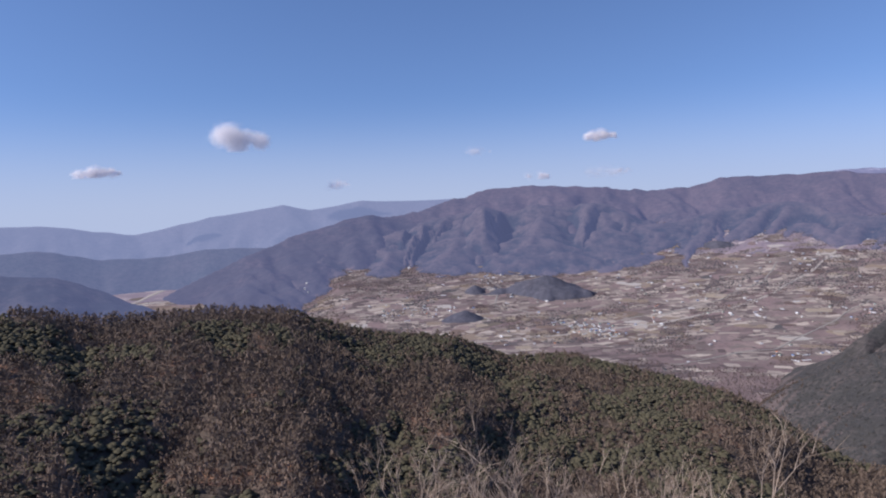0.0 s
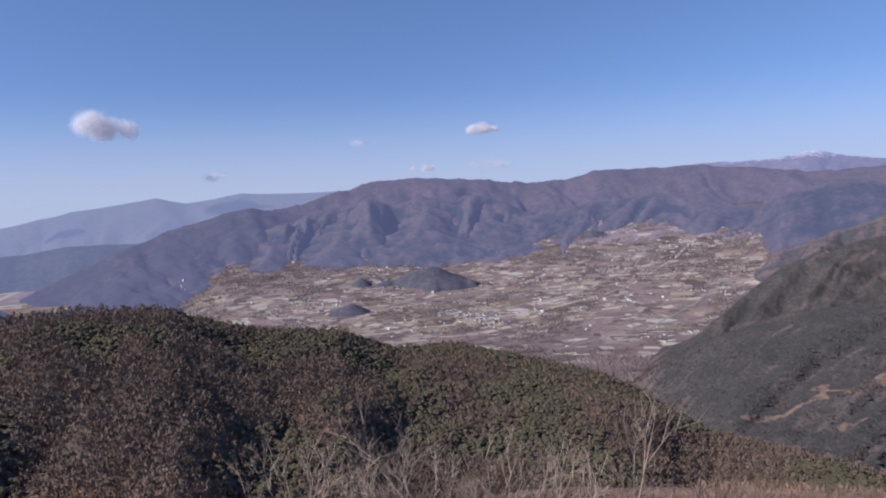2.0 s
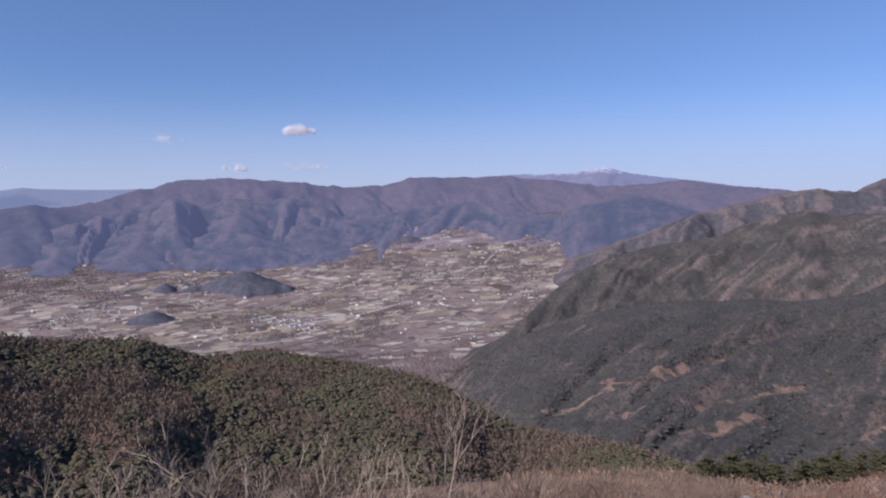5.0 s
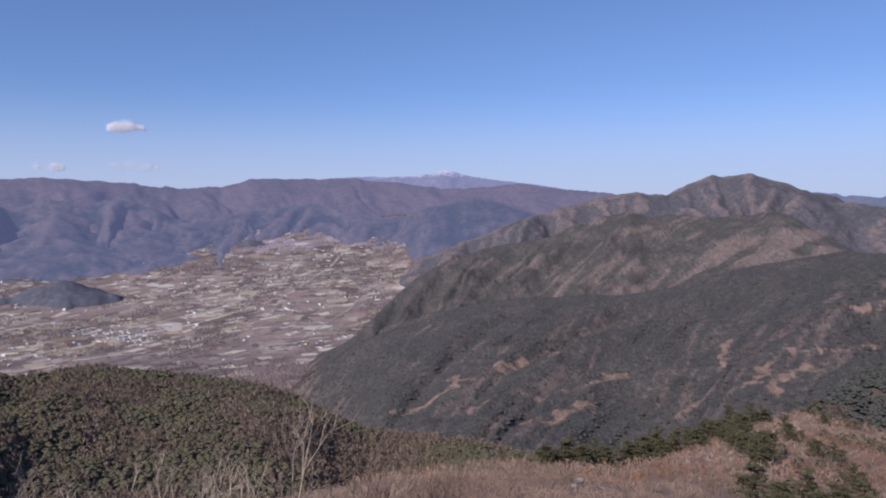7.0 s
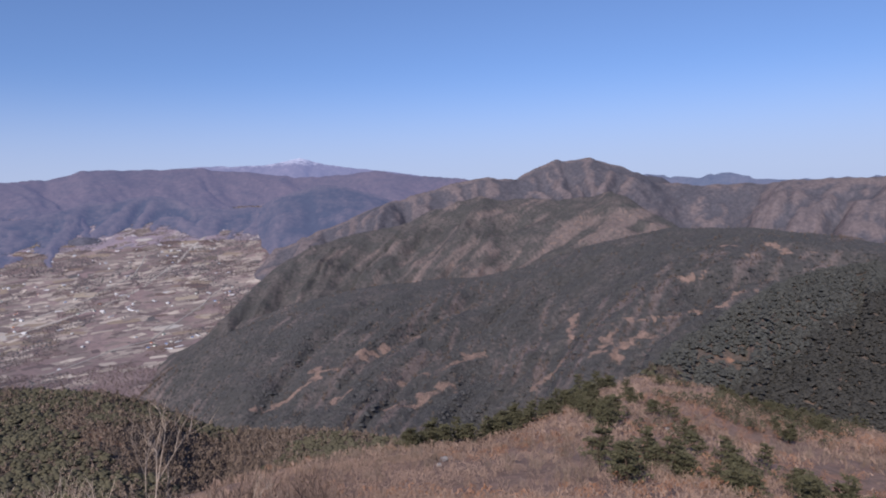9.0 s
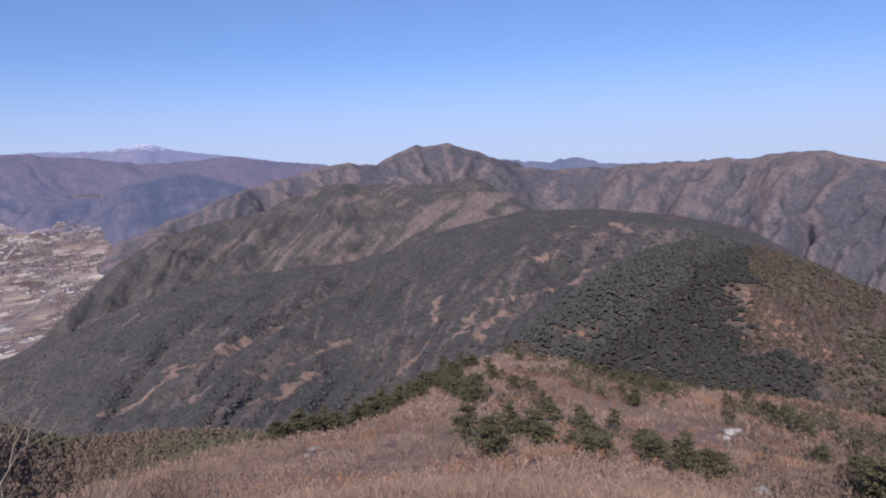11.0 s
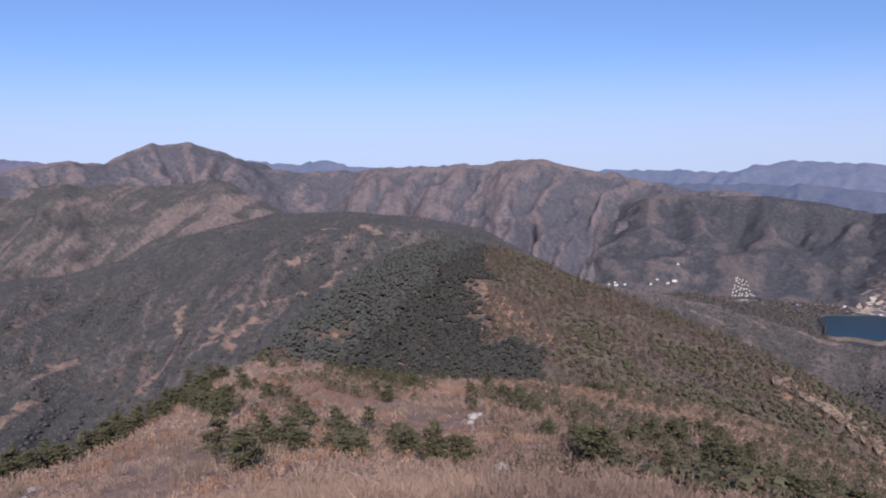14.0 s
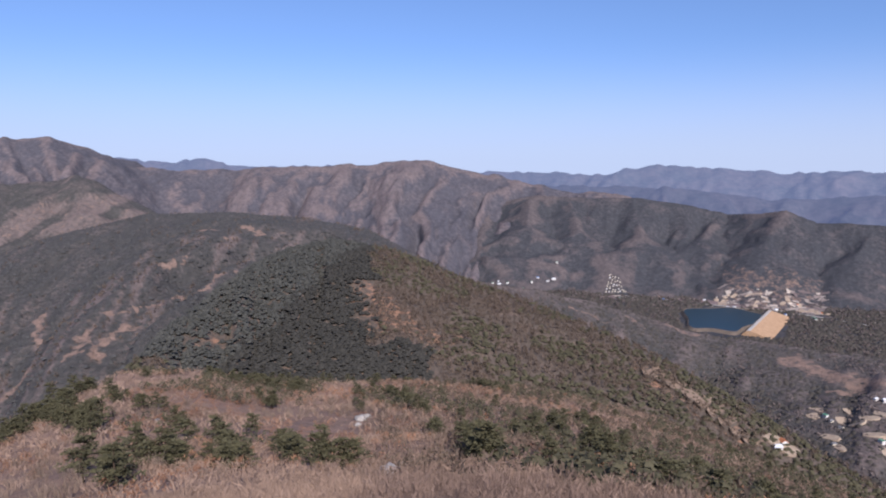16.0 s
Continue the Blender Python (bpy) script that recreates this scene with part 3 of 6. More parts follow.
def field_material(name="winter_fields", haze_glow=None):
    """Winter fields: plots of straw, bare soil and stubble, cut by lanes."""
    m, n, l, b = material(name, 0.95)
    geo = n.new("ShaderNodeNewGeometry")
    mapping = n.new("ShaderNodeMapping")
    mapping.inputs["Scale"].default_value = (0.015, 0.03, 0.0)
    turn = n.new("ShaderNodeVectorRotate")
    turn.rotation_type, turn.inputs["Angle"].default_value = "Z_AXIS", -0.4
    warp = n.new("ShaderNodeVectorMath")
    warp.operation = "MULTIPLY_ADD"
    warp.inputs[1].default_value = (110, 110, 0)
    nz = n.new("ShaderNodeTexNoise")
    nz.inputs["Scale"].default_value = 0.014
    l.new(geo.outputs["Position"], nz.inputs["Vector"])
    l.new(nz.outputs["Color"], warp.inputs[0])
    l.new(geo.outputs["Position"], warp.inputs[2])
    l.new(warp.outputs[0], turn.inputs["Vector"])
    l.new(turn.outputs[0], mapping.inputs["Vector"])
    vor = n.new("ShaderNodeTexVoronoi")
    vor.voronoi_dimensions = "2D"
    vor.inputs["Scale"].default_value = 1.0
    l.new(mapping.outputs[0], vor.inputs["Vector"])
    ramp = n.new("ShaderNodeValToRGB")
    ramp.color_ramp.interpolation = "CONSTANT"
    tones = ((0.0, (0.225, 0.17, 0.163)), (0.22, (0.28, 0.212, 0.195)), (0.42, (0.15, 0.116, 0.114)), (0.58, (0.37, 0.31, 0.265)), (0.72, (0.245, 0.178, 0.17)), (0.9, (0.5, 0.43, 0.36)), (0.95, (0.10, 0.094, 0.094)))
    for k, (p, c) in enumerate(tones):
        e = ramp.color_ramp.elements[k] if k < 2 else ramp.color_ramp.elements.new(p)
        e.position, e.color = p, rgba(c)
    sep = n.new("ShaderNodeSeparateColor")
    l.new(vor.outputs["Color"], sep.inputs[0])
    l.new(sep.outputs[0], ramp.inputs[0])
    big = noise_node(n, l, geo.outputs["Position"], 0.0045, 4)
    fine = noise_node(n, l, geo.outputs["Position"], 0.09, 5, 0.7)
    colour = mixed(n, l, spread(n, l, big, 0.45, 0.62), ramp.outputs[0], (0.21, 0.155, 0.148))
    colour = mixed(n, l, spread(n, l, fine, 0.5, 0.72), colour, (0.12, 0.105, 0.105))
    l.new(colour, b.inputs["Base Color"])
    # haze over the fields, put in as emission
    if haze_glow:
        b.inputs["Emission Color"].default_value = rgba(haze_glow)
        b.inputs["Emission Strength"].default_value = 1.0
    return m


M_FIELD = field_material()
# same fields with blue emission in place of haze
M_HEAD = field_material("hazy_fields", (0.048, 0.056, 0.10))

# ---- the land ----
span = lambda a, b, s: np.arange(a, b + s / 2, s)
ground = tagged(land("ground", floor_height, span(-180, 179, 1), np.concatenate([span(0, 1200, 200), span(1300, 4950, 25)]), M_FIELD, plain_cover(0.5), close=True),
                "valley floor of pale winter fields", "ground", kind="structure")
near_rs = np.concatenate([span(0, 30, 1.5), 30 * 1.025 ** np.arange(1, 148)])
hillside = tagged(land("hillside", near_height, np.concatenate([span(-60, 135, 0.4), span(138, 297, 3)]), near_rs, M_NEAR, lambda x, y, z: 0.02 + 1.03 * step(-6, -1, summit(x, y) - z), floor_height, close=True, soil=lambda x, y: np.maximum(np.maximum(0.22 * CLEAR_A(x, y), 0.22 * CLEAR_C(x, y)), 0.2 * CLEAR_S(x, y))),
                  "brown hillside of soil, leaf litter and scrub", "hillside", kind="structure")
for name, fn, azs, rs, mat, cover, label in (
        ("mountain_spur", MOUNTAIN_D, span(18, 96, 0.2), span(480, 1750, 8), M_WOODS, lambda x, y, z: 0.1 + 0.9 * bare_d(x, y), "pine-covered mountain spur with clearings"),
        ("mountain_shoulder", MOUNTAIN_E2, span(20, 72, 0.14), span(1000, 2500, 8), M_WOODS, lambda x, y, z: 0.15 + 0.85 * bare_e2(x, y), "wooded mountain shoulder with brown streaks"),
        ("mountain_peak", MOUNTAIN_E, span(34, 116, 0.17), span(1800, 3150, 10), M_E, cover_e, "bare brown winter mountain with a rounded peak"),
        ("mountain_lake_side", MOUNTAIN_F, span(92, 135, 0.14), span(1800, 2900, 9), M_LAKESIDE, cover_f, "dark green mountain behind the lake"),
        ("hill_lake_side", HILL_H, span(88, 136, 0.2), span(800, 1750, 8), M_WOODS, gully_cover(HILL_H, 40, -0.15), "low wooded hill before the lake"),
        ("wooded_floor", lambda x, y: floor_height(x, y) + 0.3, span(88, 136, 0.5), span(760, 1880, 20), M_LAKESIDE, plain_cover(0.1), "dark wooded ground below the lake"),
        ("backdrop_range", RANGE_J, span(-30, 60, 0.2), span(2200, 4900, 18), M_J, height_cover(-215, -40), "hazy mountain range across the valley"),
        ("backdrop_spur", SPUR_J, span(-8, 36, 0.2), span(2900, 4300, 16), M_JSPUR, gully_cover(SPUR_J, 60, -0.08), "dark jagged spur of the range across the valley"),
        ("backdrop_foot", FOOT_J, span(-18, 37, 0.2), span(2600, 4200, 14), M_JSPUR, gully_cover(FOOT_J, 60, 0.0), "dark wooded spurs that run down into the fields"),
        ("backdrop_valley_spur", SPUR_N, span(24, 48, 0.2), span(2800, 3800, 12), M_JSPUR, gully_cover(SPUR_N, 60, -0.3), "dark haze-blue wooded spur at the valley's head"),
        ("backdrop_hill", HILL_L, span(-60, -20, 0.3), span(1500, 3600, 16), M_JSPUR, plain_cover(0.2), "dark haze-blue hill beside the river plain"),
        ("backdrop_foothills", HILL_K, span(-60, -10, 0.25), span(2900, 4700, 20), M_HAZE, plain_cover(0.3), "haze-blue wooded foothills beyond the river plain"),
        # added sheet just above the valley floor, to carry the haze emission
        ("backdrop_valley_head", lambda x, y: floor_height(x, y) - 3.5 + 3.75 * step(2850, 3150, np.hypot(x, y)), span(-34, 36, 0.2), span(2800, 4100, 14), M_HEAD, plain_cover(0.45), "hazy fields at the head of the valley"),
        ("backdrop_far_range", RANGE_K, span(-60, 6, 0.25), span(3900, 4950, 25), M_FAR, plain_cover(0.4), "far haze-blue mountain range"),
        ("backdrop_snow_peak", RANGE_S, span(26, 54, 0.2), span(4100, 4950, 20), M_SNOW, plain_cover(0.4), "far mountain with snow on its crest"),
        ("backdrop_hills", RANGE_G, span(60, 140, 0.25), span(3400, 4950, 25), M_HILLS, plain_cover(0.3), "far haze-blue rolling hills"),
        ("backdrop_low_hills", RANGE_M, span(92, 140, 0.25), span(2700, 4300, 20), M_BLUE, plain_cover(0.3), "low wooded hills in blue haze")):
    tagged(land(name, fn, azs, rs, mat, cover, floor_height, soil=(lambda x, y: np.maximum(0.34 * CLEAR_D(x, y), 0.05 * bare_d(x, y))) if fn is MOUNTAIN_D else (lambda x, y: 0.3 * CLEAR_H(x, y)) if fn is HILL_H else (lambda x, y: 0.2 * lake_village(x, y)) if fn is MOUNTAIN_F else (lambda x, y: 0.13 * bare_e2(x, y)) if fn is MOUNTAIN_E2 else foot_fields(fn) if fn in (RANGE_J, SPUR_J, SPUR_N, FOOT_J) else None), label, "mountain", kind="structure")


# ---- woods ----
def leaf_material(name, dark, light, rough=0.8):
    """Foliage or twigs: a tone for each tree (cover), a shade for each tuft (island)."""
    m, n, l, b = material(name, rough)
    b.inputs["Specular IOR Level"].default_value = 0.04
    geo = n.new("ShaderNodeNewGeometry")
    tone = attribute(n, "cover")
    add = n.new("ShaderNodeMath")
    add.operation = "ADD"
    half = n.new("ShaderNodeMath")
    half.operation, half.inputs[1].default_value = "MULTIPLY", 0.45
    l.new(geo.outputs["Random Per Island"], half.inputs[0])
    l.new(half.outputs[0], add.inputs[0])
    l.new(tone.outputs["Fac"], add.inputs[1])
    l.new(mixed(n, l, spread(n, l, add.outputs[0], 0.1, 1.35), dark, light), b.inputs["Base Color"])
    return m


M_PINE = leaf_material("pine_needles", (0.076, 0.069, 0.046), (0.103, 0.094, 0.061))
M_OLIVE = leaf_material("olive_hillside_pines", (0.052, 0.049, 0.032), (0.098, 0.089, 0.056))
M_PLANT = leaf_material("dark_pine_needles", (0.037, 0.036, 0.032), (0.057, 0.054, 0.047))
M_BARE = leaf_material("bare_twigs", (0.128, 0.098, 0.078), (0.240, 0.182, 0.143))
M_YOUNG = leaf_material("olive_pine_needles", (0.052, 0.051, 0.031), (0.120, 0.112, 0.066))
M_SCRUB = leaf_material("scrub_twigs", (0.205, 0.143, 0.110), (0.315, 0.222, 0.171))
# the next two needle colours have haze's grey-blue mixed in
M_SPUR = leaf_material("haze_greyed_pines", (0.053, 0.053, 0.052), (0.078, 0.077, 0.076))
M_HAZE_PINE = leaf_material("haze_blue_pines", (0.058, 0.059, 0.066), (0.082, 0.082, 0.089))
M_LOW = leaf_material("dark_green_valley_pines", (0.054, 0.049, 0.043), (0.078, 0.070, 0.061))
M_ORCHARD = leaf_material("mauve_leafless_orchard", (0.10, 0.078, 0.076), (0.19, 0.152, 0.142))
M_BARK = leaf_material("bark", (0.05, 0.038, 0.03), (0.10, 0.07, 0.05))


def fan(rng, c, rx, rz, rim, lift):
    """A tuft: a ragged, drooping umbrella of triangles round c."""
    ang = np.sort(rng.uniform(0, 2 * np.pi, rim)) + rng.uniform(0, 6.3)
    rad = rx * rng.uniform(0.55, 1.25, rim)
    ring = np.stack([c[0] + rad * np.cos(ang), c[1] + rad * np.sin(ang), c[2] - rz * rng.uniform(0.2, 1.3, rim)], 1)
    tip = np.array([[c[0], c[1], c[2] + lift]])
    return np.concatenate([tip, ring]), np.stack([np.zeros(rim, int), 1 + np.arange(rim), 1 + (np.arange(rim) + 1) % rim], 1)


def needles(rng, c, size, count):
    """A tuft of pine needles: thin blades that stand out round a twig's end."""
    a, up = rng.uniform(0, 6.3, count), rng.uniform(-0.25, 0.9, count)
    d = np.stack([np.cos(a), np.sin(a), up], 1)
    d *= (size * rng.uniform(0.6, 1.2, count) / np.linalg.norm(d, axis=1))[:, None]
    e = np.cross(d, rng.normal(0, 1, (count, 3)))
    e *= 0.17 * size / np.linalg.norm(e, axis=1)[:, None]
    return (np.array(c) + np.stack([0.5 * d - e, 0.5 * d + e, 1.0 * d], 1) * [1, 1, 0.75] - 0.25 * np.stack([d, d, 0 * d], 1)).reshape(-1, 3), np.arange(3 * count).reshape(-1, 3)


def merge(pieces):
    v, f, base = [], [], 0
    for a, b in pieces:
        v.append(a)
        f.append(b + base)
        base += len(a)
    return np.concatenate(v), np.concatenate(f)


def spike(p, q, w, sides=3):
    """A tapered stem from p to q."""
    p, q = np.array(p, float), np.array(q, float)
    d = (q - p) / np.linalg.norm(q - p)
    u = np.cross(d, [0.3, 0.5, 0.81])
    u /= np.linalg.norm(u)
    w2 = np.cross(d, u)
    ring = np.array([p + w * (math.cos(a) * u + math.sin(a) * w2) for a in np.arange(sides) * 2 * np.pi / sides])
    return np.concatenate([ring, [q]]), np.array([(i, (i + 1) % sides, sides) for i in range(sides)])


def pine_form(seed, pads=10, rim=6, height=5.4, width=5.6, low=0.4):
    rng = np.random.default_rng(seed)
    pieces = []
    for k in range(pads):
        h = low + (1 - low) * (k + 0.6) / pads
        out = width / 2 * math.sqrt(max(1.05 - h * h, 0.03)) * rng.uniform(0.25, 0.85)
        a = k * 2.4 + rng.uniform(-0.5, 0.5)
        size = width * rng.uniform(0.2, 0.3)
        pieces.append(fan(rng, (out * math.cos(a), out * math.sin(a), height * h), size, size * 0.55, rim, size * 0.4))
    return merge(pieces)


def bare_form(seed, twigs=22, height=6.0, width=4.5, w=0.09, low=0.1):
    rng = np.random.default_rng(seed)
    pieces = []
    for k in range(twigs):
        a, o = rng.uniform(0, 6.3), math.sqrt(rng.uniform(0, 1))
        h0 = rng.uniform(low, 0.55)
        p = (0.35 * o * width / 2 * math.cos(a), 0.35 * o * width / 2 * math.sin(a), height * h0)
        h1 = height * (1.05 - 0.35 * o * o) * rng.uniform(0.8, 1.05)
        q = (o * width / 2 * math.cos(a) + rng.normal(0, 0.2), o * width / 2 * math.sin(a) + rng.normal(0, 0.2), max(h1, p[2] + 0.5))
        pieces.append(spike(p, q, w * rng.uniform(0.6, 1.4)))
    return merge(pieces)


def puff_form(seed, bits=26, height=6.0, width=5.0, size=0.9):
    """A leafless crown seen from afar: a cloud of upright sprays of fine twigs."""
    rng = np.random.default_rng(seed)
    v, f = [], []
    for k in range(bits):
        a, o, h = rng.uniform(0, 6.3), math.sqrt(rng.uniform(0, 1)), rng.uniform(0.25, 1)
        o *= math.sqrt(max(1.05 - h * h, 0.05))
        c = np.array([o * width / 2 * math.cos(a), o * width / 2 * math.sin(a), height * h])
        d = rng.normal(0, 1, 3) * [0.5, 0.5, 0.25] + [0, 0, 0.9]
        e = np.cross(d, rng.normal(0, 1, 3))
        e *= 0.45 / np.linalg.norm(e)
        v += [c + size * d, c - size * (0.4 * d + e), c - size * (0.4 * d - e)]
        f.append((3 * k, 3 * k + 1, 3 * k + 2))
    return np.array(v), np.array(f)


def grove(name, forms, x, y, z, size, mat, seed, label, tone=None, category="woods", smooth=False):
    """Many trees that nobody could count, as one piece of stuff."""
    rng = np.random.default_rng(seed)
    pick = rng.integers(0, len(forms), len(x))
    turn, tone = rng.uniform(0, 6.3, len(x)), rng.uniform(0, 1, len(x)) if tone is None else tone
    vs, fs, ts, base = [], [], [], 0
    for k, (fv, ff) in enumerate(forms):
        sel = pick == k
        c, s, g = np.cos(turn[sel])[:, None], np.sin(turn[sel])[:, None], size[sel][:, None]
        v = np.stack([(fv[:, 0] * c - fv[:, 1] * s) * g + x[sel][:, None], (fv[:, 0] * s + fv[:, 1] * c) * g + y[sel][:, None],
                      fv[:, 2] * g * rng.uniform(0.85, 1.15, (sel.sum(), 1)) + z[sel][:, None]], 2)
        vs.append(v.reshape(-1, 3))
        fs.append((ff[None] + base + np.arange(sel.sum())[:, None, None] * len(fv)).reshape(-1, 3))
        ts.append(np.repeat(tone[sel], len(fv)))
        base += sel.sum() * len(fv)
    ob = mesh_object(name, np.concatenate(vs), np.concatenate(fs), mat, smooth, np.concatenate(ts))
    return tagged(ob, label, category, kind="stuff")


def plant(spacing, az0, az1, r0, r1, seed, jitter=0.45):
    """Places on a jittered grid, between two bearings and distances."""
    rng = np.random.default_rng(seed)
    gx, gy = np.meshgrid(np.arange(-r1, r1, spacing), np.arange(-r1, r1, spacing))
    x = (gx + rng.uniform(-jitter, jitter, gx.shape) * spacing).ravel()
    y = (gy + rng.uniform(-jitter, jitter, gy.shape) * spacing).ravel()
    az, r = bearing(x, y)
    ok = (az > az0) & (az < az1) & (r > r0) & (r < r1)
    return x[ok], y[ok]


def in_sight(height, x, y, extra, slack):
    """Which places are not far behind a ridge as seen from the summit."""
    azs, rs = span(-60, 140, 0.5), 12 * 1.03 ** np.arange(0, 190)
    az, r = np.meshgrid(azs, rs, indexing="ij")
    px, py = polar(az, r)
    rim = np.maximum.accumulate(np.degrees(np.arctan2(height(px, py), r)), 1)
    az, r = bearing(x, y)
    i = np.clip(((az + 60) / 0.5).round().astype(int), 0, len(azs) - 1)
    j = np.clip(np.floor(np.log(r / 12) / math.log(1.03)).astype(int) - 1, 0, len(rs) - 1)
    return np.degrees(np.arctan2(height(x, y) + extra, r)) > rim[i, j] - slack


def crown_form(seed, pads=5, rim=6, height=5.4, width=6.0, low=0.55):
    """A pine's crown from some way off: uneven, drooping pads of needles, one over the other, with gaps between."""
    rng = np.random.default_rng(seed)
    pieces = []
    for k in range(pads):
        h = (k + 0.5 + rng.uniform(-0.2, 0.2)) / pads
        out = width / 2 * (1.05 - h) ** 0.6 * rng.uniform(0.3, 0.75)
        a = k * 2.4 + rng.uniform(-0.6, 0.6)
        c = np.array([out * math.cos(a), out * math.sin(a), height * (low + (1 - low) * h)])
        size = width * rng.uniform(0.2, 0.32) * (1.15 - 0.4 * h)
        t = np.arange(rim) * 2 * np.pi / rim + rng.uniform(0, 6.3)
        ring = lambda q, drop: np.stack([c[0] + size * q * np.cos(t) * rng.uniform(0.75, 1.2, rim), c[1] + size * q * np.sin(t) * rng.uniform(0.75, 1.2, rim), c[2] - size * drop * rng.uniform(0.6, 1.5, rim)], 1)
        v = np.concatenate([[c + [0, 0, 0.22 * size]], ring(0.62, 0.02), ring(1.1, 0.38)])
        i, j = np.arange(rim), (np.arange(rim) + 1) % rim
        f = np.concatenate([np.stack([0 * i, 1 + i, 1 + j], 1), np.stack([1 + i, 1 + rim + i, 1 + rim + j], 1), np.stack([1 + i, 1 + rim + j, 1 + j], 1)])
        pieces.append((v, f))
    return merge(pieces)


def tuft_form(seed, tufts=44, height=5.2, width=5.2, size=0.8, low=0.25):
    """A pine from some way off: small sprays of needles in uneven, flat layers."""
    rng = np.random.default_rng(seed)
    v = []
    for k in range(tufts):
        h = np.clip((k % 5 + rng.uniform(0.1, 0.8)) / 5, 0, 1)
        a, o = rng.uniform(0, 6.3), math.sqrt(rng.uniform(0.02, 1)) * width / 2 * (1.08 - h) ** 0.55
        c = np.array([o * math.cos(a), o * math.sin(a), height * (low + (1 - low) * h)])
        n = np.array([0.45 * math.cos(a), 0.45 * math.sin(a), 1]) + rng.normal(0, 0.35, 3)
        e = np.cross(n, rng.normal(0, 1, 3))
        e /= np.linalg.norm(e)
        g = np.cross(n / np.linalg.norm(n), e)
        q = size * rng.uniform(0.7, 1.35)
        v += [c + q * e, c - q * (0.5 * e + 0.8 * g), c - q * (0.5 * e - 0.8 * g)]
    return np.array(v), np.arange(3 * tufts).reshape(-1, 3)


PINES = [crown_form(k, 4, 6, 3.6, 6.2, 0.5) for k in range(8)]
SMALL_PINES = [tuft_form(60 + k, 48, 4.0, 4.4, 0.42, 0.15) for k in range(6)]
CLUMPS = [crown_form(30 + k, 1, 6, 2.4, 13.0, 0.5) for k in range(8)]
PUFFS = [puff_form(k, 30) for k in range(5)]


def wood(azs, rs, spacing, seed, share, pine_mat=None, pines=None, size=1.0, label="", slack=0.8, height=near_height, bare_forms=None, bare_mat=None):
    """Mixed woods: share gives how much of a place is evergreen, how much is bare wood."""
    x, y = plant(spacing, *azs, *rs, seed)
    ok = in_sight(height, x, y, 6, slack)
    x, y = x[ok], y[ok]
    z = height(x, y)
    above = z > floor_height(x, y) - 2
    x, y, z = x[above], y[above], z[above]
    rng = np.random.default_rng(seed + 1)
    green, bare = share(x, y)
    dice = rng.uniform(0, 1, len(x))
    g, b = dice < green, (dice >= green) & (dice < green + bare)
    scale = size * rng.uniform(0.72, 1.16, len(x))
    for kind, sel, forms, mat, words in (("pine_woods", g, pines or PINES, pine_mat or M_PINE, "green pine woods"), ("bare_woods", b, bare_forms or PUFFS, bare_mat or M_BARE, "leafless grey-brown woods")):
        if sel.sum():
            grove(kind, forms, x[sel], y[sel], z[sel] - 0.4 - (1.1 * scale[sel] if forms is CLUMPS else 0), scale[sel], mat, seed + 2, words + " " + label, smooth=kind == "pine_woods")


def share_a(x, y):
    g = (0.64 + 0.33 * step(0.25, -0.2, fbm(x / 26, y / 26, 3, 97))) * step(0.55, 0.2, fbm(x / 70, y / 70, 3, 91) + 0.8 * CLEAR_A(x, y) + 0.3 * step(-4, -12, bearing(x, y)[0]) + 0.28 * step(24, 33, bearing(x, y)[0]))
    return g, 1 - g


def in_plantation(x, y):
    az, r = bearing(x, y)
    wob = 1.2 * fbm(x / 30, y / 30, 3, 95)
    return ((az + wob < 86.5) & (r + 12 * wob > 430)) | ((az + wob < 91.5) & (r + 12 * wob < 505) & (r > 425))


def share_plantation(x, y):
    g = np.where(in_plantation(x, y), 0.97, 0) * (1 - 0.9 * CLEAR_C(x, y))
    return g, 0 * g


def share_c(x, y):
    g = (0.72 + 0.08 * step(90, 96, bearing(x, y)[0])) * step(0.2, -0.2, fbm(x / 48, y / 48, 4, 93) - 0.1 * step(90, 98, bearing(x, y)[0])) * (1 - 0.9 * CLEAR_C(x, y))
    out = ~in_plantation(x, y) & (summit(x, y) < near_height(x, y) + 3.5)
    return g * out, (1 - g) * 0.85 * out


def share_d(x, y):
    g = 0.96 * (1 - np.maximum(bare_d(x, y), step(0.2, 0.5, CLEAR_D(x, y))))
    return g, (1 - g) * 0.5 * (1 - CLEAR_D(x, y))


THIN_PUFFS = [puff_form(20 + k, 9, 6, 5.5, 1.5) for k in range(4)]
wood((-38, 56), (190, 760), 3.9, 101, share_a, label="on a forested ridge")


def old_stand(x, y):
    """The side of the knoll where the plantation is younger and greyer."""
    az, r = bearing(x, y)
    return step(-0.6, 0.6, np.interp(r, [400, 469, 542, 594, 789, 900], [70, 74.5, 78.6, 80.1, 85, 88]) - az + 1.5 * fbm(x / 40, y / 40, 3, 99))


M_GREY = leaf_material("grey_green_plantation", (0.050, 0.051, 0.046), (0.082, 0.081, 0.071))
wood((62, 100), (400, 1000), 3.5, 111, lambda x, y: (share_plantation(x, y)[0] * (1 - old_stand(x, y)), 0 * x), M_PLANT, size=1.1, label="planted dark and dense on a knoll")
wood((62, 92), (400, 1000), 3.7, 113, lambda x, y: (0.92 * share_plantation(x, y)[0] * old_stand(x, y), 0 * x), M_GREY, size=1.05, label="planted on the side of a knoll")
M_DULL = leaf_material("dull_brown_twigs", (0.080, 0.061, 0.048), (0.145, 0.110, 0.086))
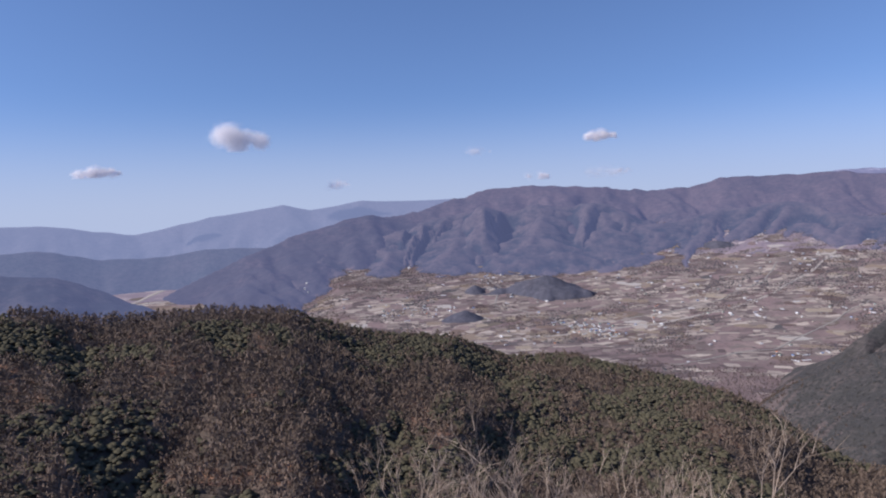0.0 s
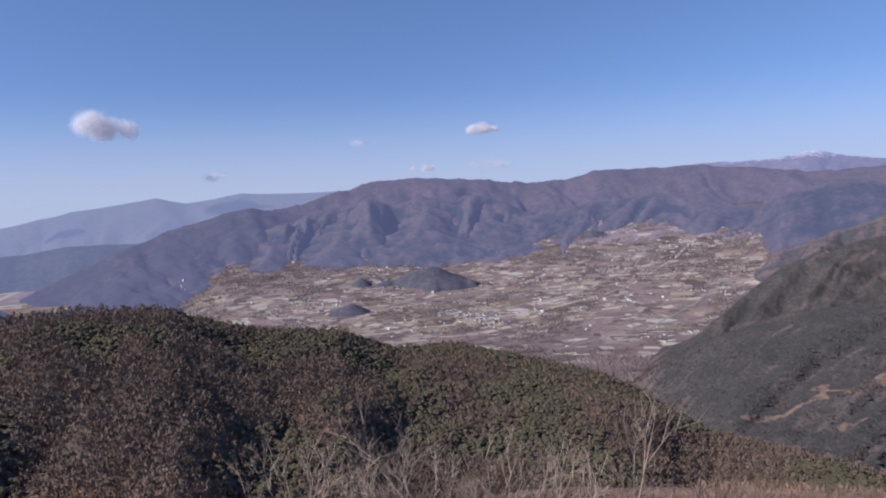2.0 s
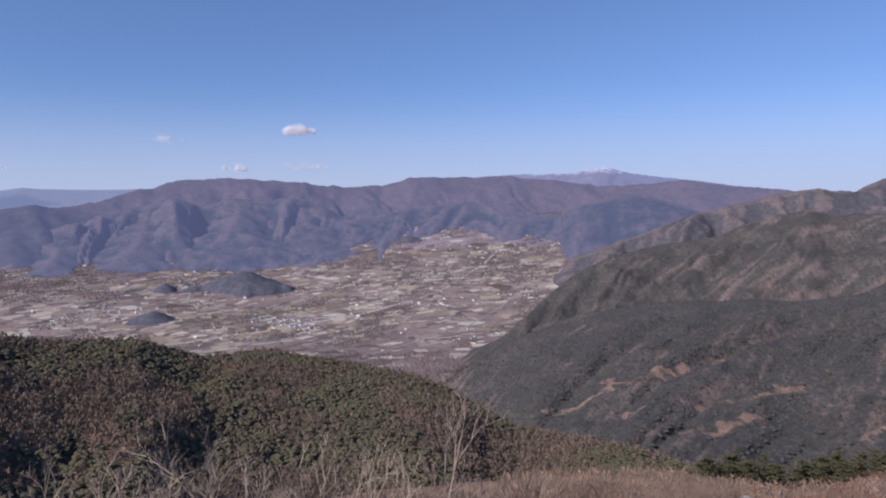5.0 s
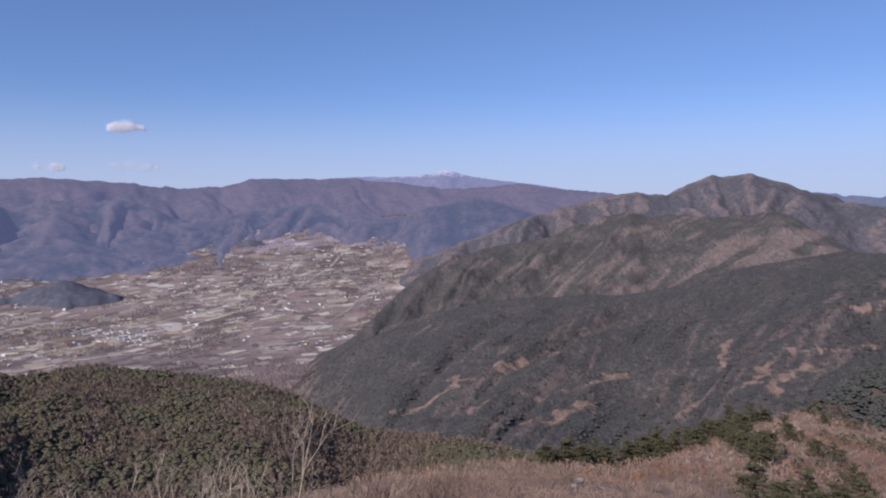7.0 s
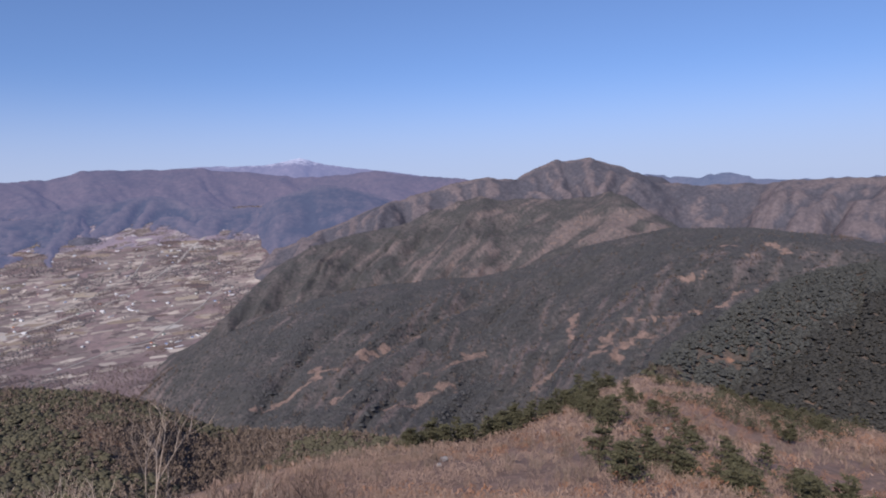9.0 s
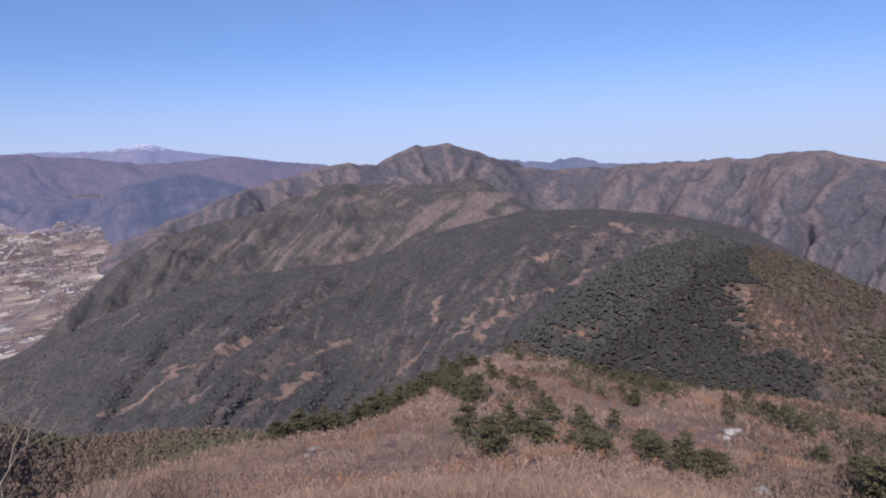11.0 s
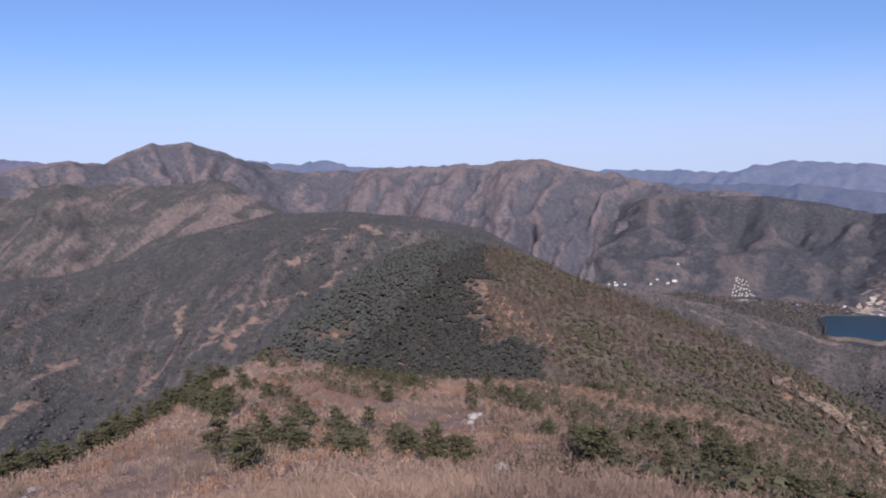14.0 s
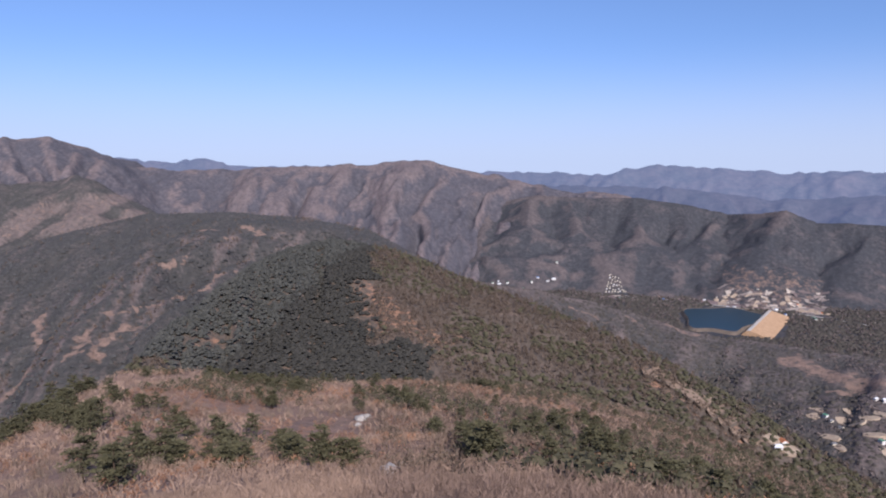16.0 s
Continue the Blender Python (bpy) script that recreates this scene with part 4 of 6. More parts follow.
wood((60, 130), (400, 1000), 4.8, 121, share_c, M_OLIVE, label="on a wooded hillside", bare_mat=M_DULL)


def share_right(x, y):
    az = bearing(x, y)[0]
    g = 0.62 * step(0.22, -0.02, fbm(x / 27, y / 27, 4, 195) + 0.5 * step(94, 84, az) - 0.12 * step(96, 112, az) - 0.85 * step(71.2, 73, az) * step(83, 79, az) * step(188, 215, np.hypot(x, y)) * step(330, 300, np.hypot(x, y)) + 0.6 * step(90, 60, np.hypot(x, y)) * step(91, 84, az))
    out = 1 - np.where(in_plantation(x, y), 1, 0)
    return g * out, (1 - g) * 0.5 * step(84, 90, az) * out


SMALL_PUFFS = [puff_form(70 + k, 34, 3.2, 3.6, 0.4) for k in range(5)]
wood((62, 131), (42, 425), 3.3, 191, share_right, M_OLIVE, SMALL_PINES, 0.8, "on the near slope", bare_forms=SMALL_PUFFS, bare_mat=M_DULL)
wood((18, 88), (650, 1560), 6.7, 131, share_d, M_SPUR, CLUMPS, 0.95, "on a mountain spur", 0.5, MOUNTAIN_D, THIN_PUFFS, M_DULL)


def share_by(scale, seed, level, green=0.9, bare=0.8):
    """Evergreens below a noise level, bare woods elsewhere."""
    def share(x, y):
        v = fbm(x / scale, y / scale, 4, seed) + level
        g = green * step(0.3, -0.1, v)
        return g, (1 - g) * bare
    return share


SPRAYS = [pine_form(80 + k, 3, 4, 2.2, 6.5, 0.1) for k in range(4)]
M_PALE = leaf_material("pale_brown_woods", (0.098, 0.080, 0.077), (0.156, 0.127, 0.120))
wood((90, 130), (900, 1500), 8, 171, lambda x, y: tuple(q * (1 - step(0.2, 0.5, CLEAR_H(x, y))) for q in share_by(90, 173, -0.15)(x, y)), M_LOW, CLUMPS, 1.3, "on a low hill", 0.7, HILL_H, SPRAYS, M_PALE)


# ---- scrub and trees near the summit ----
def scrub_form(seed, twigs, height, width, w):
    return bare_form(seed, twigs, height, width, w, 0.0)


def scatter_scrub(az, rs, spacing, seed, forms, size, sink, label, keep=1.0, cover=None, mat=None):
    x, y = plant(spacing, *az, *rs, seed)
    rng = np.random.default_rng(seed)
    ok = (rng.uniform(0, 1, len(x)) < keep) & (summit(x, y) > near_height(x, y) - 4)
    if cover:
        ok &= rng.uniform(0, 1, len(x)) < cover(x, y)
    x, y = x[ok], y[ok]
    tone = np.clip(0.5 + 1.5 * fbm(x / 16, y / 16, 4, seed) + rng.uniform(-0.2, 0.2, len(x)), 0, 1)
    grove("scrub", forms, x, y, near_height(x, y) - sink, size * rng.uniform(0.6, 1.25, len(x)), mat or M_SCRUB, seed + 3, label, tone, "scrub")


def blade_form(seed, blades, height, width, w):
    """A leafless shrub from some way off: thin upright twigs."""
    rng = np.random.default_rng(seed)
    a, o = rng.uniform(0, 6.3, blades), np.sqrt(rng.uniform(0, 1, blades))
    foot = np.stack([0.5 * o * width / 2 * np.cos(a), 0.5 * o * width / 2 * np.sin(a), rng.uniform(0, 0.5, blades) * height], 1)
    tip = np.stack([o * width / 2 * np.cos(a), o * width / 2 * np.sin(a), height * (1.05 - 0.4 * o * o) * rng.uniform(0.7, 1.05, blades)], 1) + rng.normal(0, 0.06 * width, (blades, 3))
    tip[:, 2] = np.maximum(tip[:, 2], foot[:, 2] + 0.2 * height)
    b = rng.uniform(0, 6.3, blades)
    e = np.stack([np.cos(b), np.sin(b), 0 * b], 1) * w * rng.uniform(0.6, 1.4, (blades, 1))
    return np.stack([foot - e, foot + e, tip], 1).reshape(-1, 3), np.arange(3 * blades).reshape(-1, 3)


def brush_form(seed, sprays, height, width, size, thin=0.16):
    """A leafless shrub: a rounded, loose crown of many short fine sprays."""
    rng = np.random.default_rng(seed)
    a, o, h = rng.uniform(0, 6.3, sprays), np.sqrt(rng.uniform(0, 1, sprays)), rng.uniform(0.05, 1, sprays)
    o = o * np.sqrt(np.maximum(1.05 - h * h, 0.08))
    c = np.stack([o * width / 2 * np.cos(a), o * width / 2 * np.sin(a), height * h], 1)
    d = np.stack([0.6 * o * np.cos(a), 0.6 * o * np.sin(a), 0 * a + 0.8], 1) + rng.normal(0, 0.35, (sprays, 3))
    e = np.cross(d, rng.normal(0, 1, (sprays, 3)))
    e *= thin / np.linalg.norm(e, axis=1)[:, None]
    q = size * rng.uniform(0.6, 1.4, (sprays, 1))
    return np.stack([c + q * d, c - q * (0.5 * d + e), c - q * (0.5 * d - e)], 1).reshape(-1, 3), np.arange(3 * sprays).reshape(-1, 3)


NEAR_SCRUB = [merge([scrub_form(k, 22, 1.3, 1.6, 0.006), brush_form(300 + k, 110, 1.25, 1.7, 0.17, 0.045)]) for k in range(6)]
LOW_SCRUB = [brush_form(310 + k, 90, 0.8, 1.4, 0.16, 0.05) for k in range(6)]
MID_SCRUB = [brush_form(40 + k, 44, 1.4, 2.3, 0.26, 0.13) for k in range(8)]
FAR_SCRUB = [brush_form(50 + k, 18, 1.9, 3.0, 0.55) for k in range(8)]
open_scrub = lambda x, y: (0.25 + 0.75 * step(0.4, 0.1, fbm(x / 22, y / 22, 3, 215))) * (1 - 0.75 * CLEAR_S(x, y))
M_BRUSH = leaf_material("brown_brush", (0.095, 0.069, 0.056), (0.22, 0.155, 0.125))
scatter_scrub((-7, 40), (15, 50), 1.4, 201, NEAR_SCRUB, 1.5, 0.05, "leafless brown scrub on the summit slope", mat=M_BRUSH)
scatter_scrub((38, 86), (14, 50), 0.78, 205, LOW_SCRUB, 1.0, 0.05, "low leafless tan scrub on the summit slope")
scatter_scrub((86, 132), (14, 60), 1.0, 207, LOW_SCRUB, 1.1, 0.05, "low brown brush on the summit slope", mat=M_BRUSH)
scatter_scrub((-10, 132), (40, 130), 1.5, 211, MID_SCRUB, 1.0, 0.25, "leafless pinkish-brown scrub on the slope", 0.95, open_scrub)
M_RUST = leaf_material("rusty_oak_leaves", (0.17, 0.085, 0.055), (0.34, 0.19, 0.12))
OAKS = [puff_form(90 + k, 46, 1.9, 2.4, 0.17) for k in range(5)]
BUSHES = [blade_form(95 + k, 50, 2.6, 3.0, 0.03) for k in range(5)]
patchy = lambda seed, level: (lambda x, y: step(level, level + 0.25, fbm(x / 26, y / 26, 3, seed)))
scatter_scrub((34, 132), (45, 330), 3.2, 221, OAKS, 1.0, 0.2, "low oak scrub with rusty dead leaves", 0.8, lambda x, y: np.maximum(patchy(223, 0.08)(x, y), 0.75 * step(75, 78, bearing(x, y)[0]) * step(92, 87, bearing(x, y)[0]) * step(60, 75, np.hypot(x, y)) * step(185, 160, np.hypot(x, y)) * step(-0.25, 0.05, fbm(x / 15, y / 15, 3, 225))), M_RUST)
scatter_scrub((34, 132), (26, 330), 3.8, 231, BUSHES, 1.0, 0.2, "grey-brown leafless bushes", 0.8, patchy(233, 0.02), M_BARE)
scatter_scrub((30, 132), (125, 335), 2.5, 213, FAR_SCRUB, 1.0, 0.25, "leafless brown scrub on the far slope", 0.9, open_scrub)


def part(name, verts_faces, mat, parent, label=""):
    ob = mesh_object(name, *verts_faces, mat, False, np.full(len(verts_faces[0]), 0.5))
    ob.parent = parent
    return tagged(ob, label) if label else ob


def stem(points, radii, sides=6):
    """A bent, tapered trunk or limb through points."""
    rings, faces = [], []
    for k, (p, r) in enumerate(zip(points, radii)):
        for a in range(sides):
            t = 2 * math.pi * a / sides
            rings.append((p[0] + r * math.cos(t), p[1] + r * math.sin(t), p[2]))
        if k:
            b = (k - 1) * sides
            for a in range(sides):
                i, j = b + a, b + (a + 1) % sides
                faces += [(i, j, j + sides), (i, j + sides, i + sides)]
    return np.array(rings), np.array(faces)


def pine_tree(seed, height, width):
    """A mountain pine: bent trunk, limbs, and a crown of many flat tufts with gaps."""
    rng = np.random.default_rng(seed)
    tree = tagged(new("pine_tree"), "small green mountain pine on the scrubby slope", "tree", "pines on the summit slope")
    lean = rng.normal(0, 0.06, 2)
    axis = lambda h: np.array([lean[0] * h + 0.12 * math.sin(h * 1.7 + seed), lean[1] * h + 0.12 * math.cos(h * 1.3 + seed), h])
    trunk = (stem([axis(h) - [0, 0, 0.5 if h == 0 else 0] for h in np.linspace(0, height * 0.95, 6)], np.linspace(0.13, 0.03, 6) * height / 5))
    tufts, limbs = [], []
    whorls = 8
    for k in range(76):
        level = k % whorls
        h = 0.2 + 0.78 * (level + rng.uniform(-0.22, 0.22) + 0.5) / whorls
        reach = width / 2 * (1.12 - h) ** 0.7 * rng.uniform(0.2, 1.12)
        a = k * 2.39996 + rng.uniform(-0.6, 0.6)
        root = axis(height * h * 0.92)
        tip = root + [reach * math.cos(a), reach * math.sin(a), 0.12 * reach + rng.uniform(-0.1, 0.15)]
        size = width * rng.uniform(0.055, 0.105)
        tufts.append(needles(rng, tip, size * 1.8, 12))
        if k % 6 == 0:
            limbs.append(spike(root, tip, 0.03 * height / 5))
    part("trunk", merge([trunk] + limbs), M_BARK, tree)
    part("crown", merge(tufts), M_YOUNG, tree)
    return tree


PINE_KINDS = [pine_tree(31 + k, h, w) for k, (h, w) in enumerate(((4.6, 4.0), (5.4, 4.2), (3.6, 3.8), (4.2, 4.8)))]
for k, t in enumerate(PINE_KINDS):
    px, py = polar(57.0 + 1.3 * k, 196.0 + 4 * k)
    t.matrix_basis = pose(px, py, float(near_height(np.array([px]), np.array([py]))[0]), 0, 0, 90 * k)
# rows and clumps of pines: from a bearing and height angle to another, how many
PINE_ROWS = ((58.0, -18.3, 61.4, -16.7, 9), (60.2, -18.6, 64.6, -20.4, 18), (62.2, -16.3, 64.0, -17.1, 6), (65.3, -18.0, 69.6, -19.5, 8), (67.7, -15.8, 69.2, -16.0, 3), (72.5, -16.7, 81.0, -17.7, 24), (75.5, -17.9, 80.0, -18.9, 18),
             (76.1, -19.2, 77.7, -20.3, 4), (81.4, -17.6, 89.9, -17.9, 12), (68.8, -23.1, 74.6, -24.5, 9), (72.8, -22.2, 74.6, -23.6, 4), (76.0, -21.9, 79.2, -24.1, 6), (79.5, -24.4, 80.1, -25.6, 2), (70.4, -20.4, 71.0, -21.6, 3),
             (65.9, -21.8, 67.9, -23.2, 3), (62.8, -23.4, 66.6, -25.1, 4), (81.8, -25.2, 85.0, -25.4, 4), (86.8, -19.5, 91.3, -21.5, 12), (91.6, -22.8, 96.9, -25.8, 14), (94.8, -17.9, 98.6, -19.5, 12), (98.3, -22.4, 102.1, -23.4, 8),
             (102.7, -21.8, 107.5, -24.8, 14), (45.2, -21.0, 54.4, -20.6, 20), (54.4, -20.2, 59.5, -18.6, 16), (62.1, -17.0, 63.0, -18.6, 6))
rng = np.random.default_rng(5)
spots = []
for a, e, b, f, count in PINE_ROWS:
    ends = [(q, min(sight(near_height, q, low), 0.97 * float(np.interp(q, EDGE[:, 0], EDGE[:, 2])))) for q, low in ((a, e), (b, f))]
    for k in range(count):
        u = rng.uniform(0, 1)
        spots.append((a + u * (b - a) + rng.normal(0, 0.35), min((ends[0][1] + u * (ends[1][1] - ends[0][1])) * rng.uniform(0.95, 1.05), 0.98 * float(np.interp(a + u * (b - a), EDGE[:, 0], EDGE[:, 2])))))
while len(spots) < 294:
    a, r = rng.uniform(84, 129), rng.uniform(60, 310)
    if vnoise(np.array(polar(a, r)[0] / 28), np.array(polar(a, r)[1] / 28), 17) + (a - 92) / 45 > 0.2:
        spots.append((a, r))
sx, sy = polar(np.array(spots)[:, 0], np.array(spots)[:, 1])
for k, (px, py, pz) in enumerate(zip(sx, sy, near_height(sx, sy))):
    g = rng.uniform(0.75, 1.2) * (1.35 if spots[k][0] < 65.5 else 1.0)
    copy = copy_thing(PINE_KINDS[k % 4], pose(px, py, pz - 0.1, 0, 0, rng.uniform(0, 360)))
    copy.scale = (g, g, g * rng.uniform(0.85, 1.1))


# ---- bare shrubs before the camera ----
M_TWIG = leaf_material("pale_grey_twigs", (0.20, 0.155, 0.12), (0.40, 0.325, 0.26))


def bare_shrub(seed, height):
    """A leafless shrub: forked stems that split into ever finer twigs."""
    rng = np.random.default_rng(seed)
    shrub = tagged(new("bare_shrub"), "leafless shrub with pale forked twigs", "shrub", "bare shrubs on the summit")

    def grow(p, d, length, w, depth, out):
        q = p + d * length
        out.append(spike(p, q + d * 0.03, w, 3 if depth else 5))
        if depth >= 4:
            return
        for k in range(2 if depth < 1 else 3):
            side = rng.normal(0, 1, 3)
            side -= d * side.dot(d)
            nd = d + side / np.linalg.norm(side) * rng.uniform(0.35, 0.75) + [0, 0, 0.08]
            grow(p + d * length * rng.uniform(0.5, 1.0), nd / np.linalg.norm(nd), length * rng.uniform(0.5, 0.78), w * 0.66, depth + 1, out)
    for k in range(rng.integers(2, 4)):
        a = rng.uniform(0, 6.3)
        d = np.array([0.5 * math.cos(a), 0.5 * math.sin(a), 1.0])
        out = []
        grow(np.array([0.06 * math.cos(a), 0.06 * math.sin(a), -0.1]), d / np.linalg.norm(d), height * rng.uniform(0.36, 0.5), 0.017, 0, out)
        part("branch", merge(out), M_TWIG, shrub)
    return shrub


SHRUBS = [bare_shrub(60 + k, 2.3) for k in range(6)]
rng = np.random.default_rng(8)
for k in range(26):
    a, r = (rng.uniform(-8, 25), rng.uniform(6.4, 10.5)) if k < 19 else (rng.uniform(20, 34), rng.uniform(11, 17))
    px, py = polar(a, r)
    m = pose(px, py, float(near_height(np.array([px]), np.array([py]))[0]), 0, 0, rng.uniform(0, 360))
    if k < 6:
        SHRUBS[k].matrix_basis = m
    else:
        g = rng.uniform(0.7, 1.1)
        copy_thing(SHRUBS[k % 6], m).scale = (g, g, g)


# ---- the valley: fields, lanes, villages ----
def top_land(x, y):
    x, y = np.atleast_1d(np.asarray(x, float)), np.atleast_1d(np.asarray(y, float))
    return np.max([f(x, y) for f in (floor_height, MOUNTAIN_D, MOUNTAIN_E2, MOUNTAIN_E, MOUNTAIN_F, HILL_H, RANGE_J, SPUR_J, FOOT_J, SPUR_N, near_height)], axis=0)


def plain(name, dark, light, scale=0.4, rough=0.9, by_object=False):
    m, n, l, b = material(name, rough)
    geo = n.new("ShaderNodeNewGeometry")
    fac = spread(n, l, noise_node(n, l, geo.outputs["Position"], scale, 5, 0.65), 0.3, 0.7)
    if by_object:
        info, add = n.new("ShaderNodeObjectInfo"), n.new("ShaderNodeMath")
        add.operation, add.inputs[1].default_value = "MULTIPLY_ADD", 0.3
        l.new(fac, add.inputs[0])
        l.new(info.outputs["Random"], add.inputs[2])
        fac = spread(n, l, add.outputs[0], 0.0, 1.3)
    l.new(mixed(n, l, fac, dark, light), b.inputs["Base Color"])
    return m


def field_tones():
    """Straw, stubble, ploughed soil and netting: a tone for each plot, furrows along it."""
    m, n, l, b = material("field_plots", 0.95)
    info, ramp = n.new("ShaderNodeObjectInfo"), n.new("ShaderNodeValToRGB")
    ramp.color_ramp.interpolation = "CONSTANT"
    for k, (p, c) in enumerate(((0.0, (0.31, 0.25, 0.195)), (0.3, (0.24, 0.18, 0.15)), (0.5, (0.17, 0.125, 0.115)), (0.64, (0.4, 0.34, 0.265)), (0.82, (0.2, 0.168, 0.14)), (0.94, (0.5, 0.47, 0.43)))):
        e = ramp.color_ramp.elements[k] if k < 2 else ramp.color_ramp.elements.new(p)
        e.position, e.color = p, rgba(c)
    l.new(info.outputs["Random"], ramp.inputs[0])
    tc = n.new("ShaderNodeTexCoord")
    mp = n.new("ShaderNodeMapping")
    mp.inputs["Scale"].default_value = (2, 14, 1)
    l.new(tc.outputs["Object"], mp.inputs["Vector"])
    fac = spread(n, l, noise_node(n, l, mp.outputs[0], 1.5, 5, 0.7), 0.3, 0.75)
    l.new(scaled(n, l, ramp.outputs[0], mixed(n, l, fac, (0.65, 0.62, 0.6), (1.0, 1.0, 1.0))), b.inputs["Base Color"])
    return m


M_PLOT = field_tones()
plots = []
for k in range(5):
    rng = np.random.default_rng(300 + k)
    a = np.linspace(0, 2 * np.pi, 8, endpoint=False) + 0.39
    rim = np.stack([np.clip(0.75 * np.cos(a), -0.5, 0.5) + rng.normal(0, 0.05, 8), np.clip(0.75 * np.sin(a), -0.5, 0.5) + rng.normal(0, 0.05, 8)], 1)
    bm = bmesh.new()
    top = [bm.verts.new((*p, 0.5)) for p in rim]
    low = [bm.verts.new((*(1.06 * p), -2.0)) for p in rim]
    bm.faces.new(top)
    for i in range(8):
        bm.faces.new((top[i - 1], low[i - 1], low[i], top[i]))
    bmesh.ops.recalc_face_normals(bm, faces=bm.faces)
    me = bpy.data.meshes.new("field")
    bm.to_mesh(me)
    me.materials.append(M_PLOT)
    plots.append(me)


def lay_plot(az, r, long, deep, turn):
    x, y = polar(az, r)
    z = float(floor_height(np.array([x]), np.array([y]))[0])
    gx = float(floor_height(np.array([x + 20]), np.array([y]))[0]) - z
    gy = float(floor_height(np.array([x]), np.array([y + 20]))[0]) - z
    up = Vector((-gx / 20, -gy / 20, 1)).normalized()
    ob = new("field", random.choice(plots))
    ob.parent = ground
    ob.matrix_basis = Matrix.Translation((x, y, z)) @ up.to_track_quat("Z", "Y").to_matrix().to_4x4() @ pose(0, 0, 0, 0, 0, turn) @ Matrix.Diagonal((long, deep, 1, 1))


random.seed(4)
spots = []
for k in range(290):
    az = random.uniform(-12, 33)
    r = math.sqrt(random.uniform(1850 ** 2, 3250 ** 2))
    if 170 <= k < 255:
        az, r = random.uniform(1, 21), random.uniform(1930, 2330)
    if k >= 265:
        az, r = random.uniform(-27, -19), random.uniform(2750, 3200)
    elif k >= 255:
        az, r = random.uniform(2, 9.5), random.uniform(1980, 2060)
    spots.append((az, r, random.uniform(35, 95), random.uniform(22, 60), -az + random.uniform(-6, 44)))
sx, sy = polar(np.array(spots)[:, 0], np.array(spots)[:, 1])
for spot, free in zip(spots, top_land(sx, sy) < floor_height(sx, sy) + 1.5):
    if free:
        lay_plot(*spot)


pv, pf, pt = [], [], []
rng = np.random.default_rng(41)
paz, pr = rng.uniform(-16, 35, 4500), np.sqrt(rng.uniform(1650 ** 2, 3900 ** 2, 4500))
paz[4200:], pr[4200:] = np.where(rng.uniform(0, 1, 300) < 0.5, rng.uniform(93, 127, 300), rng.uniform(115, 122.5, 300)), rng.uniform(1850, 2060, 300)
sx, sy = polar(paz, pr)
rise = top_land(sx, sy) - floor_height(sx, sy)
ok = (rise < 1.5) | ((paz > 114.5) & (paz < 122.5) & (rise < 30)) | ((paz < 31) & (paz > -4) & (pr > 2700) & (rise < 5 * step(3400, 3100, pr) + 2) & (pr < 4000) & (rng.uniform(0, 1, len(pr)) < 0.75))
sx, sy, paz, pr = sx[ok], sy[ok], paz[ok], pr[ok]
g0, g1, g2 = top_land(sx, sy), top_land(sx + 15, sy), top_land(sx, sy + 15)
for k in np.nonzero((np.hypot(g1 - g0, g2 - g0) < 3.5) | (paz > 90))[0]:
    a = radians(-paz[k] + rng.uniform(-4, 44))
    u, w = np.array([math.cos(a), math.sin(a)]) * rng.uniform(7, 34), np.array([-math.sin(a), math.cos(a)]) * rng.uniform(4, 18)
    if paz[k] > 90:
        u, w = 0.5 * u, 0.4 * w
    for su, sw in ((-1, -1), (1, -1), (1, 1), (-1, 1)):
        p = (su * u + sw * w) * rng.uniform(0.8, 1.1)
        pv.append((sx[k] + p[0], sy[k] + p[1], g0[k] + p[0] * (g1[k] - g0[k]) / 15 + p[1] * (g2[k] - g0[k]) / 15 + 0.55))
    pf.append(tuple(range(len(pv) - 4, len(pv))))
    # plots take duller tones with distance
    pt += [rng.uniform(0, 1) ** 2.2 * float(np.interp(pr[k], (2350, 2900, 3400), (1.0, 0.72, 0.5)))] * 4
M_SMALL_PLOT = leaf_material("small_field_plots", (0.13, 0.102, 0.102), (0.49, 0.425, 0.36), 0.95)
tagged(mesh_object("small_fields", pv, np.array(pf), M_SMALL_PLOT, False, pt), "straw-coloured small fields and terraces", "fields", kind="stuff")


M_YARD = plain("tan_yard", (0.25, 0.19, 0.145), (0.44, 0.35, 0.26), 0.1)
yrng = random.Random(6)
YARDS = [(az + yrng.uniform(-0.35, 0.35), sight(top_land, az, low) + yrng.uniform(-12, 12), yrng.uniform(13, 27), yrng.uniform(10, 17)) for az, low in (
    (122.1, -18.3), (122.5, -18.8), (124.1, -18.9), (124.8, -18.8), (125.9, -18.2), (126.3, -17.9), (123.6, -20.2), (124.3, -20.4), (126.6, -20.3), (127.2, -20.0), (119.9, -21.3), (124.8, -17.8), (126.0, -19.2))]
YARDS += [(yrng.uniform(114.6, 122.4), yrng.uniform(1862, 1965), yrng.uniform(14, 42), yrng.uniform(7, 13)) for k in range(30)]
